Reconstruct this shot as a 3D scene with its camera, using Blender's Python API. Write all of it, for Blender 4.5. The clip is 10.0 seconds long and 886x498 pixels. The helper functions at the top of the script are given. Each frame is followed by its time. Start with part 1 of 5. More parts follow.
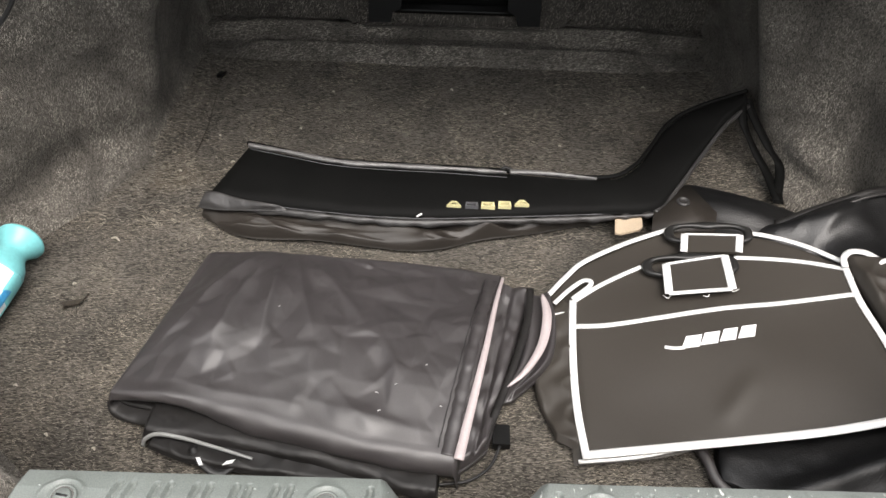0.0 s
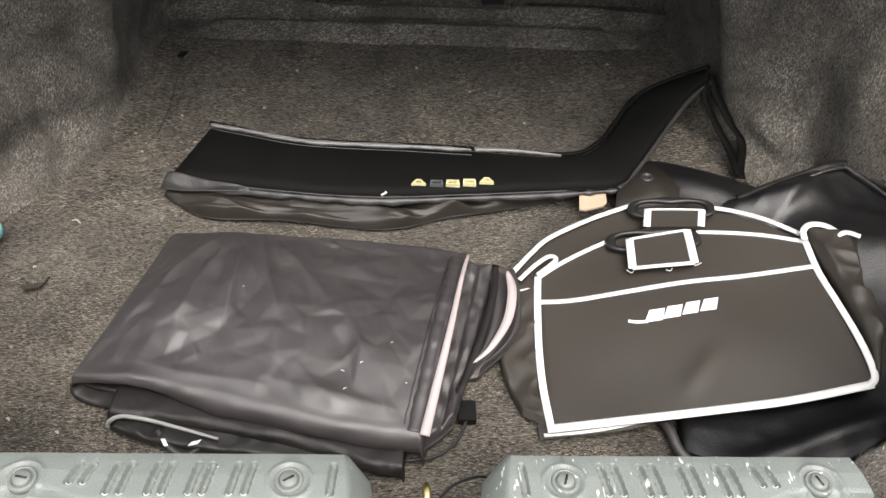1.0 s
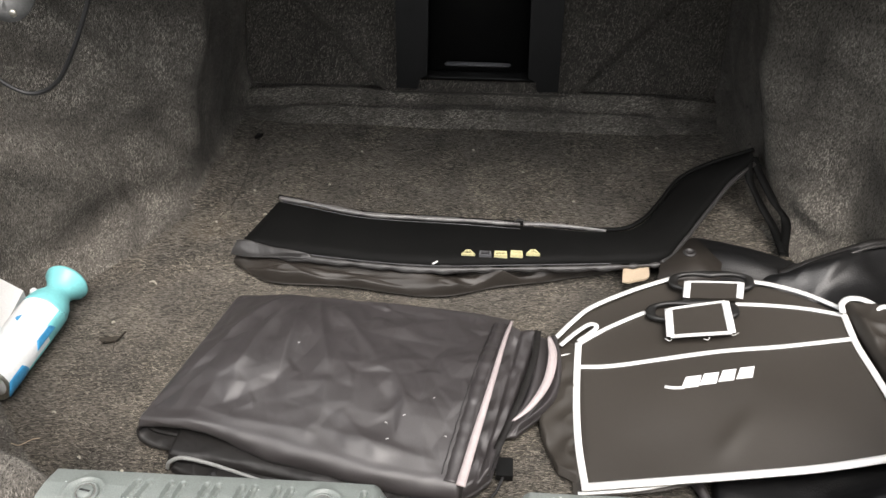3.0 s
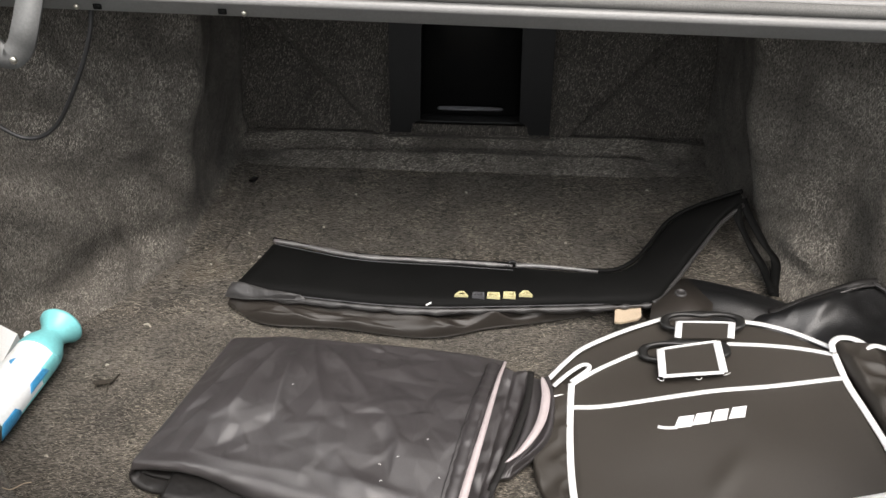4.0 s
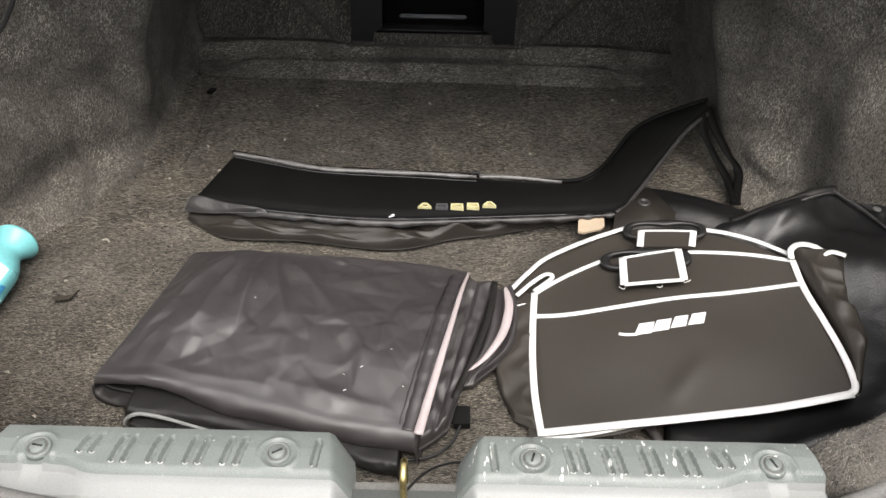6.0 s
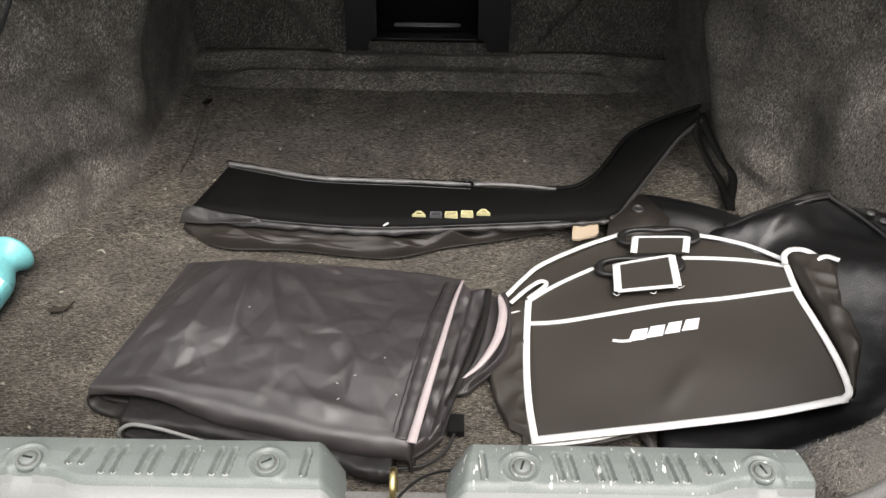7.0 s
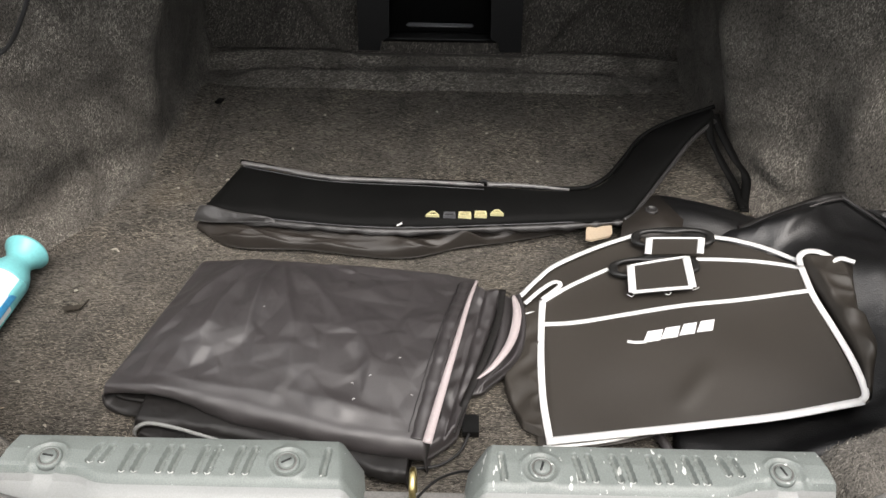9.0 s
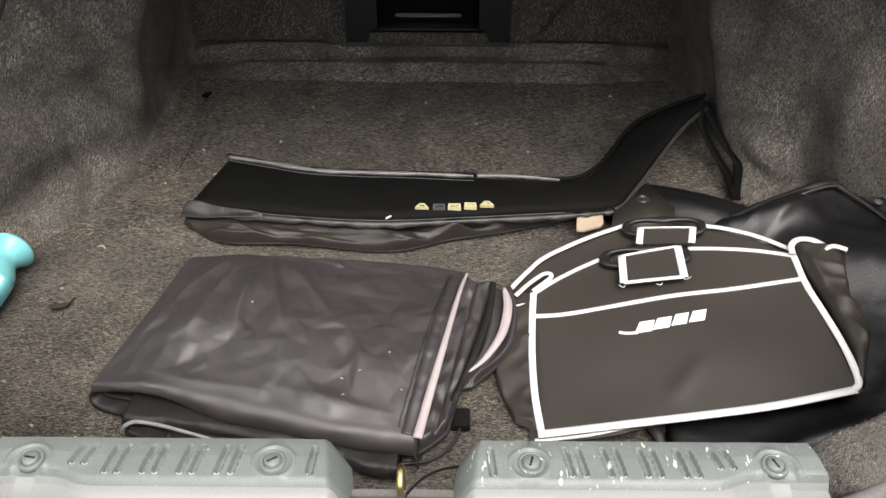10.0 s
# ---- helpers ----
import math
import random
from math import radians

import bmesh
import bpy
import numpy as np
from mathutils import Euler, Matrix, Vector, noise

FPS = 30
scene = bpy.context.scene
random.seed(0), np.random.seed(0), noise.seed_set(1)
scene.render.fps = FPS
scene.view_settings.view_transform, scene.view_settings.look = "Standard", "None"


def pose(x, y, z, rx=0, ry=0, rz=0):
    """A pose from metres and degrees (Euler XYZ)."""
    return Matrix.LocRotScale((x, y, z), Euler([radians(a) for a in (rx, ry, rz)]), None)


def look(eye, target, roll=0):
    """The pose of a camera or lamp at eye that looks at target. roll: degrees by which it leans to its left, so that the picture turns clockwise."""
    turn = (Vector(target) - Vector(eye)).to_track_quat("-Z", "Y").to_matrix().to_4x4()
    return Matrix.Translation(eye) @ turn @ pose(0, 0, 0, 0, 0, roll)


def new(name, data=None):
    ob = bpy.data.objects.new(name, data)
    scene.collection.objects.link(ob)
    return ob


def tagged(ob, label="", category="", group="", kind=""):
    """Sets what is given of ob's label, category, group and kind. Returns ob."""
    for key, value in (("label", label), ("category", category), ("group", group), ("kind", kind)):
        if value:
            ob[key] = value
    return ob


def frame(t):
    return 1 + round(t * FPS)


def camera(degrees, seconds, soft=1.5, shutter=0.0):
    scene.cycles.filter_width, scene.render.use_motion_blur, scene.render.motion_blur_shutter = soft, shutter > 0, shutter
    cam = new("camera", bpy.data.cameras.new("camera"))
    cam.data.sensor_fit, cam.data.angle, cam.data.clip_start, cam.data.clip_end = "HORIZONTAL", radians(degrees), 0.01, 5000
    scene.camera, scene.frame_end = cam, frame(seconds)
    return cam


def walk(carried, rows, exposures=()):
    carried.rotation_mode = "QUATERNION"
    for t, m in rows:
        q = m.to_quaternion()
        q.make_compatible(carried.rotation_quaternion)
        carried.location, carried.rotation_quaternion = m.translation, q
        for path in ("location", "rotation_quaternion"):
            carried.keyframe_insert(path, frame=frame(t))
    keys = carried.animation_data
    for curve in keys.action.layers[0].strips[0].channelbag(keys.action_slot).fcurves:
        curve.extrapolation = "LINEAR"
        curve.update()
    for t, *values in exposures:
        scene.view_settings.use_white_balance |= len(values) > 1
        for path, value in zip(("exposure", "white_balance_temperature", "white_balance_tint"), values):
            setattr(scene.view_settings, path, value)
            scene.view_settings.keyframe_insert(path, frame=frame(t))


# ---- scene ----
from mathutils.geometry import delaunay_2d_cdt

cam = camera(53.9, 10.0)
PATH = [
    (0, (-0.035, -0.047, 1.011), (-0.014, 1.397, -0.373), 2.3),
    (0.5, (-0.041, -0.046, 1.009), (0.008, 1.409, -0.362), 2.9),
    (1, (-0.024, -0.052, 1.007), (0.062, 1.363, -0.404), 3.4),
    (1.5, (0.002, -0.073, 1.008), (0.143, 1.295, -0.445), 4.4),
    (2, (0.026, -0.088, 1.015), (0.155, 1.324, -0.396), 4.6),
    (2.5, (0.037, -0.12, 1.02), (0.029, 1.406, -0.272), 1.8),
    (2.7, (0.026, -0.132, 1.023), (-0.046, 1.402, -0.259), 0.5),
    (3.8, (0.02, -0.147, 1.035), (-0.087, 1.478, -0.125), -0.1),
    (4, (0.025, -0.151, 1.034), (-0.058, 1.466, -0.142), 0.1),
    (4.5, (0.02, -0.153, 1.034), (-0.02, 1.407, -0.217), 0.9),
    (5, (0.021, -0.149, 1.027), (0.029, 1.362, -0.283), 2.1),
    (5.2, (0.02, -0.147, 1.021), (0.025, 1.348, -0.307), 2.1),
    (6.3, (0.046, -0.148, 1.02), (0.037, 1.356, -0.299), 0.8),
    (6.5, (0.051, -0.148, 1.022), (0.041, 1.359, -0.293), 0.6),
    (7, (0.051, -0.148, 1.023), (0.036, 1.362, -0.289), 0.5),
    (7.5, (0.045, -0.149, 1.022), (0.026, 1.364, -0.287), 0.6),
    (8, (0.047, -0.146, 1.02), (0.025, 1.363, -0.292), 0.5),
    (8.5, (0.043, -0.146, 1.02), (0.018, 1.361, -0.294), 0.4),
    (9, (0.035, -0.148, 1.023), (0.01, 1.362, -0.289), 0.5),
    (9.5, (0.039, -0.143, 1.021), (0.02, 1.362, -0.296), 0.4),
    (10, (0.045, -0.136, 1.016), (0.03, 1.36, -0.311), 0.0),
]
# the film camera's own exposure, in stops
STOPS = [(0, 1.46), (1, 1.56), (1.5, 1.53), (2, 1.49), (2.7, 1.50), (3.8, 1.41), (4, 1.41), (4.5, 1.80), (5.2, 1.79), (6.3, 1.34), (7, 1.33), (10, 1.33)]
walk(cam, [(t, look(eye, target, roll)) for t, eye, target, roll in PATH], STOPS)

# ---- light: a bright overcast sky over the open boot ----
world = bpy.data.worlds.new("world")
scene.world = world
world.use_nodes = True
wn = world.node_tree
sky = wn.nodes.new("ShaderNodeTexSky")
sky.sky_type, sky.sun_disc = "NISHITA", False
sky.sun_elevation, sky.sun_rotation = radians(63), radians(174)
sky.air_density, sky.dust_density, sky.ozone_density = 1.0, 4.0, 1.0
grey = wn.nodes.new("ShaderNodeHueSaturation")
grey.inputs["Saturation"].default_value = 0.14
wn.links.new(sky.outputs[0], grey.inputs["Color"])
wn.links.new(grey.outputs[0], wn.nodes["Background"].inputs[0])
wn.nodes["Background"].inputs[1].default_value = 0.125
sun = new("sun", bpy.data.lights.new("sun", "SUN"))
sun.data.energy, sun.data.angle, sun.data.color = 1.15, radians(40), (1.0, 0.895, 0.81)
sun.matrix_world = look((0.5, -0.78, 3.0), (0, 0.6, 0))


# ---- materials ----
def material(name, colour, rough=0.6, metal=0.0, **more):
    """A Principled material with two scales of colour change and a fine bump. Returns it."""
    m = bpy.data.materials.new(name)
    m.use_nodes = True
    nt = m.node_tree
    b = nt.nodes["Principled BSDF"]
    b.inputs["Roughness"].default_value = rough
    b.inputs["Metallic"].default_value = metal
    b.inputs["Specular IOR Level"].default_value = more.get("spec", 0.5)
    b.inputs["IOR"].default_value = more.get("ior", 1.5)
    if "sheen" in more:
        b.inputs["Sheen Weight"].default_value = more["sheen"]
        b.inputs["Sheen Roughness"].default_value = 0.5
        b.inputs["Sheen Tint"].default_value = (0.8, 0.77, 0.72, 1)
    co = nt.nodes.new("ShaderNodeTexCoord")

    def noise_at(scale, detail=4, stretch=(1, 1, 1)):
        mp = nt.nodes.new("ShaderNodeMapping")
        mp.inputs["Scale"].default_value = stretch
        nt.links.new(co.outputs["Object"], mp.inputs[0])
        n = nt.nodes.new("ShaderNodeTexNoise")
        n.inputs["Scale"].default_value, n.inputs["Detail"].default_value = scale, detail
        nt.links.new(mp.outputs[0], n.inputs[0])
        return n.outputs[0]

    def ramp(fac, lo, hi, c0, c1):
        r = nt.nodes.new("ShaderNodeValToRGB")
        r.color_ramp.elements[0].position, r.color_ramp.elements[1].position = lo, hi
        r.color_ramp.elements[0].color, r.color_ramp.elements[1].color = (*c0, 1), (*c1, 1)
        nt.links.new(fac, r.inputs[0])
        return r.outputs[0]

    def mix(kind, fac, a, c):
        x = nt.nodes.new("ShaderNodeMix")
        x.data_type, x.blend_type = "RGBA", kind
        x.inputs[0].default_value = fac
        for sock, v in ((x.inputs[6], a), (x.inputs[7], c)):
            if isinstance(v, tuple):
                sock.default_value = (*v, 1)
            else:
                nt.links.new(v, sock)
        return x

    grain, blotch = more.get("grain", 300), more.get("blotch", 12)
    amount = more.get("vary", 0.2)
    lo = tuple(c * (1 - amount) for c in colour)
    hi = tuple(c * (1 + amount) for c in colour)
    stretch = more.get("stretch", (1, 1, 1))
    g = noise_at(grain, 3, stretch)
    sharp = more.get("sharp", 0.14)
    base = ramp(g, 0.5 - sharp, 0.5 + sharp, lo, hi)
    wide = ramp(noise_at(blotch, 5), 0.35, 0.65, (1 - amount / 2,) * 3, (1 + amount / 2,) * 3)
    col = mix("MULTIPLY", 1.0, base, wide).outputs[2]
    if "fleck" in more:
        at, fc, fscale = more["fleck"]
        spots = ramp(noise_at(fscale, 2, more.get("fleck_stretch", (1, 1, 1))), at, at + 0.04, (0, 0, 0), (1, 1, 1))
        x = mix("MIX", 0.0, col, fc)
        nt.links.new(spots, x.inputs[0])
        col = x.outputs[2]
    if "stain" in more:
        at, fc, fscale = more["stain"]
        spots = ramp(noise_at(fscale, 4), at, at + 0.2, (0, 0, 0), (0.75,) * 3)
        x = mix("MIX", 0.0, col, fc)
        nt.links.new(spots, x.inputs[0])
        col = x.outputs[2]
    nt.links.new(col, b.inputs["Base Color"])
    if more.get("rough_vary"):
        rv = nt.nodes.new("ShaderNodeMapRange")
        rv.inputs[3].default_value, rv.inputs[4].default_value = rough - more["rough_vary"], rough + more["rough_vary"]
        nt.links.new(noise_at(blotch * 3, 4), rv.inputs[0])
        nt.links.new(rv.outputs[0], b.inputs["Roughness"])
    bump = nt.nodes.new("ShaderNodeBump")
    bump.inputs["Strength"].default_value = more.get("bump", 0.2)
    bump.inputs["Distance"].default_value = more.get("depth", 0.001)
    nt.links.new(g, bump.inputs["Height"])
    if "wrinkle" in more:
        wscale, wdepth = more["wrinkle"]
        b2 = nt.nodes.new("ShaderNodeBump")
        b2.inputs["Strength"].default_value, b2.inputs["Distance"].default_value = 1.0, wdepth
        wn_out = noise_at(wscale, more.get("wrinkle_detail", 2), more.get("wrinkle_stretch", (1, 1, 1)))
        if more.get("creased"):
            wn_out.node.noise_type = "RIDGED_MULTIFRACTAL"
        nt.links.new(wn_out, b2.inputs["Height"])
        nt.links.new(b2.outputs[0], bump.inputs["Normal"])
    nt.links.new(bump.outputs[0], b.inputs["Normal"])
    return m


CARPET_FLOOR = material("floor_carpet", (0.070, 0.063, 0.053), 0.95, spec=0.15, grain=560, stretch=(0.2, 1.1, 1), vary=0.7, sharp=0.12, blotch=7, bump=0.8, depth=0.003, sheen=0.15, stain=(0.6, (0.11, 0.085, 0.05), 3.1))
# seat back darker than the side carpet: the boot's deep shade put into colour
CARPET_SEAT_SHADED = material("shaded_seat_back_felt", (0.06, 0.055, 0.048), 0.95, spec=0.15, grain=560, stretch=(1, 1, 0.4), vary=0.35, sharp=0.12, blotch=9, bump=0.8, depth=0.003, sheen=0.15)
CARPET_WALL = material("wall_carpet", (0.085, 0.078, 0.068), 0.95, spec=0.15, grain=560, stretch=(1, 1, 0.4), vary=0.35, sharp=0.12, blotch=9, bump=0.8, depth=0.003, sheen=0.25)
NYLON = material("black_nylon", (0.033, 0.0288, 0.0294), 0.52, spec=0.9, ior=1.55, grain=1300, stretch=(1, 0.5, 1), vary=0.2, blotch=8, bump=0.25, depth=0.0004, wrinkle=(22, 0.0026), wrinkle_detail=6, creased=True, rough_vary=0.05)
# dull for straps and hems; shade in colour for the cover's inner layers
NYLON_DULL_SHADE = material("dull_shaded_black_nylon", (0.013, 0.012, 0.0115), 0.5, spec=0.38, grain=1200, vary=0.2, bump=0.15, depth=0.0003, wrinkle=(30, 0.004))
LINING = material("brown_charcoal_lining", (0.026, 0.0222, 0.0188), 0.48, spec=0.4, grain=1200, vary=0.2, bump=0.15, depth=0.0003, wrinkle=(22, 0.002), creased=True)
VELVET = material("black_mask_cloth", (0.0045, 0.0045, 0.0043), 0.7, spec=0.1, grain=900, vary=0.3, bump=0.2, depth=0.0004)
VINYL = material("black_vinyl", (0.006, 0.006, 0.0064), 0.42, spec=0.6, grain=380, vary=0.25, bump=0.6, depth=0.0009, wrinkle=(14, 0.004))
BAG_CLOTH = material("bag_cloth", (0.034, 0.0292, 0.0240), 0.55, spec=0.42, grain=1100, vary=0.12, blotch=6, bump=0.15, depth=0.0003, wrinkle=(16, 0.0010), creased=True)
WHITE_TAPE = material("white_tape", (0.74, 0.74, 0.735), 0.6, grain=900, vary=0.04, bump=0.2, depth=0.0003)
PINK_TAPE = material("pinkish_grey_tape", (0.42, 0.365, 0.365), 0.5, grain=900, vary=0.1, bump=0.2, depth=0.0003)
GREY_PIPE = material("grey_piping", (0.09, 0.09, 0.095), 0.45, grain=700, vary=0.2, bump=0.2, depth=0.0003)
SHINY_EDGE = material("shiny_grey_leatherette", (0.15, 0.146, 0.142), 0.3, grain=500, vary=0.25, bump=0.3, depth=0.0006, wrinkle=(60, 0.002))
GREY_HEM = material("charcoal_hem_cloth", (0.032, 0.0305, 0.030), 0.45, spec=0.5, grain=900, vary=0.15, bump=0.2, depth=0.0004, wrinkle=(40, 0.003))
# pale grey of the piping; on the trim, sky light put into colour
PALE_LIT_GREY = material("pale_lit_grey_plastic", (0.225, 0.230, 0.223), 0.45, grain=700, vary=0.06, blotch=9, bump=0.15, depth=0.0003, rough_vary=0.08)
SCUFF = material("whitened_plastic", (0.5, 0.51, 0.49), 0.5, grain=900, vary=0.2, bump=0.3, depth=0.0004)
WHITE_INK = material("white_print", (0.8, 0.8, 0.8), 0.6, grain=600, vary=0.05, bump=0.1, depth=0.0002)
GOLD_THREAD = material("yellow_gold_thread", (0.60, 0.55, 0.30), 0.5, grain=1200, vary=0.25, bump=0.5, depth=0.0005)
BLACK_PLASTIC = material("black_plastic", (0.006, 0.006, 0.006), 0.42, spec=0.25, grain=800, vary=0.2, bump=0.15, depth=0.0003)
TRIM_PLASTIC = material("grey_green_plastic", (0.145, 0.161, 0.150), 0.45, grain=900, vary=0.14, blotch=14, bump=0.35, depth=0.0004, rough_vary=0.1, fleck=(0.74, (0.6, 0.62, 0.6), 170), fleck_stretch=(0.5, 1, 1))
HANDLE_PLASTIC = material("charcoal_plastic", (0.014, 0.0136, 0.013), 0.42, spec=0.5, grain=800, vary=0.2, bump=0.2, depth=0.0004)
DARK_TRIM = material("dark_grey_plastic", (0.055, 0.060, 0.057), 0.5, grain=900, vary=0.15, blotch=14, bump=0.3, depth=0.0004)
TRIM_WORN = material("scuffed_grey_green_plastic", (0.155, 0.171, 0.160), 0.42, grain=900, vary=0.16, blotch=14, bump=0.35, depth=0.0004, rough_vary=0.1, fleck=(0.66, (0.6, 0.61, 0.58), 130), fleck_stretch=(1.5, 0.4, 1))
SILVER_PAINT = material("silver_grey_paint", (0.185, 0.182, 0.176), 0.38, grain=300, vary=0.05, blotch=9, bump=0.05, depth=0.0003)
RUBBER = material("grey_rubber", (0.12, 0.117, 0.11), 0.7, grain=500, vary=0.15, bump=0.2, depth=0.0005)
BRASS = material("yellow_zinc", (0.72, 0.58, 0.26), 0.28, 1.0, grain=300, vary=0.15, bump=0.1, depth=0.0003)
STEEL = material("dull_steel", (0.5, 0.48, 0.42), 0.4, 1.0, grain=200, vary=0.2, bump=0.1, depth=0.0003)
CABLE = material("black_cable", (0.012, 0.012, 0.012), 0.5, grain=200)
TEAL = material("teal_plastic", (0.2, 0.56, 0.58), 0.35, grain=200, vary=0.04, bump=0.05, depth=0.0003)
CAN_WHITE = material("white_can_label", (0.88, 0.9, 0.9), 0.3, grain=200, vary=0.03, bump=0.05, depth=0.0002)
BLUE_INK = material("blue_print", (0.06, 0.33, 0.62), 0.35, grain=200, vary=0.1)
CARD = material("white_card", (0.78, 0.78, 0.77), 0.6, grain=300, vary=0.04, bump=0.1, depth=0.0003)
TAN = material("tan_tag", (0.42, 0.335, 0.24), 0.8, grain=500, vary=0.15, bump=0.3, depth=0.0005)
LEAF = material("dry_leaf", (0.03, 0.024, 0.016), 0.8, grain=400, vary=0.4, bump=0.4, depth=0.001)
STRAW = material("pale_crumbs", (0.42, 0.39, 0.32), 0.8, grain=400, vary=0.3)
HINGE_PAINT = material("dull_grey_paint", (0.11, 0.11, 0.107), 0.45, grain=300, vary=0.1, bump=0.1, depth=0.0003)
PULL = material("satin_grey_bar", (0.25, 0.25, 0.26), 0.25, 0.6, grain=300)
ASPHALT = material("asphalt", (0.055, 0.055, 0.055), 0.9, grain=120, vary=0.4, bump=0.5, depth=0.004)


# ---- mesh helpers ----
def part(name, data, mat, parent=None, label="", smooth=True):
    """Links (verts, faces) or a bmesh as one mesh object, under parent if given."""
    me = bpy.data.meshes.new(name)
    if isinstance(data, tuple):
        me.from_pydata([tuple(v) for v in data[0]], [], data[1])
    else:
        bmesh.ops.recalc_face_normals(data, faces=data.faces)
        data.to_mesh(me)
        data.free()
    me.materials.append(mat)
    me.polygons.foreach_set("use_smooth", [smooth] * len(me.polygons))
    me.update()
    ob = new(name, me)
    if parent:
        ob.parent = parent
    if label:
        tagged(ob, label)
    return ob


def empty(name, m=None):
    ob = new(name)
    if m is not None:
        ob.matrix_world = m
    return ob


def smooth_line(points, n):
    """n points along a Catmull-Rom line through the points."""
    p = [np.array(q, float) for q in points]
    p = [2 * p[0] - p[1]] + p + [2 * p[-1] - p[-2]]
    out = []
    for k in range(n):
        s = k / (n - 1) * (len(p) - 3)
        i = min(int(s), len(p) - 4)
        t = s - i
        a, b, c, d = p[i:i + 4]
        out.append(0.5 * (2 * b + (c - a) * t + (2 * a - 5 * b + 4 * c - d) * t * t + (3 * b - a - 3 * c + d) * t ** 3))
    return out


def grid(rows, closed=False):
    """Faces over rows of points."""
    n = len(rows[0])
    verts = [v for r in rows for v in r]
    faces = []
    for i in range(len(rows) - 1):
        for j in range(n if closed else n - 1):
            k = (j + 1) % n
            faces.append((i * n + j, i * n + k, (i + 1) * n + k, (i + 1) * n + j))
    return verts, faces


def closed_sheet(top, under):
    """A solid between two grids of the same size."""
    n, m = len(top), len(top[0])
    verts = [v for r in top for v in r] + [v for r in under for v in r]
    o = n * m
    faces = []
    for i in range(n - 1):
        for j in range(m - 1):
            a, b, c, d = i * m + j, i * m + j + 1, (i + 1) * m + j + 1, (i + 1) * m + j
            faces += [(a, b, c, d), (o + d, o + c, o + b, o + a)]
    rim = [i for i in range(m)] + [i * m + m - 1 for i in range(1, n)] + [(n - 1) * m + j for j in range(m - 2, -1, -1)] + [i * m for i in range(n - 2, 0, -1)]
    for a, b in zip(rim, rim[1:] + rim[:1]):
        faces.append((b, a, o + a, o + b))
    return verts, faces


def cloth(edge_a, edge_b, thick, height, nu=60, nv=30, soft=0.015, flat=None):
    """A soft folded layer between two edge lines (each of 3D points); height(x, y, u, v) adds folds to its top face. Rounded at the rim."""
    a, b = smooth_line(edge_a, nu), smooth_line(edge_b, nu)
    top, under = [], []
    width = sum(np.linalg.norm(p - q) for p, q in zip(a, b)) / nu
    length = sum(np.linalg.norm(a[i + 1] - a[i]) for i in range(nu - 1))
    for j in range(nv):
        v = 0.5 - 0.5 * math.cos(math.pi * j / (nv - 1))
        r0, r1 = [], []
        for i in range(nu):
            u = i / (nu - 1)
            p = a[i] * (1 - v) + b[i] * v
            d = min(min(u, 1 - u) * length, min(v, 1 - v) * width)
            f = math.sqrt(max(0.0, 1 - (1 - min(1, d / soft)) ** 2))
            h = height(p[0], p[1], u, v) * f
            r0.append((p[0], p[1], p[2] + thick * 0.5 * f + h))
            r1.append((p[0], p[1], max(p[2] - thick * 0.5 * f, 0.001) if flat is None else p[2] - thick * 0.5 * f))
        top.append(r0)
        under.append(r1)
    return closed_sheet(top, under)


def crease(x, y, x0, y0, x1, y1, wide, high):
    """A crisp crease between two points: a sharp crest that fades to both sides and at its ends."""
    dx, dy = x1 - x0, y1 - y0
    t = ((x - x0) * dx + (y - y0) * dy) / (dx * dx + dy * dy)
    tc = min(1.0, max(0.0, t))
    d = math.hypot(x - x0 - tc * dx, y - y0 - tc * dy)
    if (x - x0) * dy - (y - y0) * dx > 0:
        wide *= 2.2
    return high * math.exp(-((d * d + 2e-6) ** 0.5 / wide)) * math.sin(math.pi * min(0.95, max(0.05, t)))


def ridge(x, y, x0, y0, x1, y1, wide, high):
    """A fold that runs from one point to another and fades at its ends."""
    dx, dy = x1 - x0, y1 - y0
    ll = dx * dx + dy * dy
    t = ((x - x0) * dx + (y - y0) * dy) / ll
    tc = min(1.0, max(0.0, t))
    d = math.hypot(x - x0 - tc * dx, y - y0 - tc * dy)
    return high * math.exp(-(d / wide) ** 2) * (0.35 + 0.65 * math.sin(math.pi * min(1, max(0, 0.1 + 0.8 * t))))


def ribbon(points, width, thick=0.0015, n=None, up=(0, 0, 1)):
    """A flat tape along a line of 3D points, lying across the up direction, its middle a little raised."""
    line = smooth_line(points, n or max(2, 8 * (len(points) - 1)))
    up = np.array(up, float)
    rows = []
    for i, p in enumerate(line):
        t = line[min(i + 1, len(line) - 1)] - line[max(i - 1, 0)]
        s = np.cross(t, up)
        s /= np.linalg.norm(s) or 1
        w = width(i / (len(line) - 1)) if callable(width) else width
        rows.append([p - s * w / 2 - up * thick, p - s * w / 2 + up * thick * 0.4, p + up * thick, p + s * w / 2 + up * thick * 0.4, p + s * w / 2 - up * thick])
    v, f = grid(rows, True)
    m = len(rows)
    return v, f + [(4, 3, 2, 1, 0), tuple((m - 1) * 5 + k for k in range(5))]


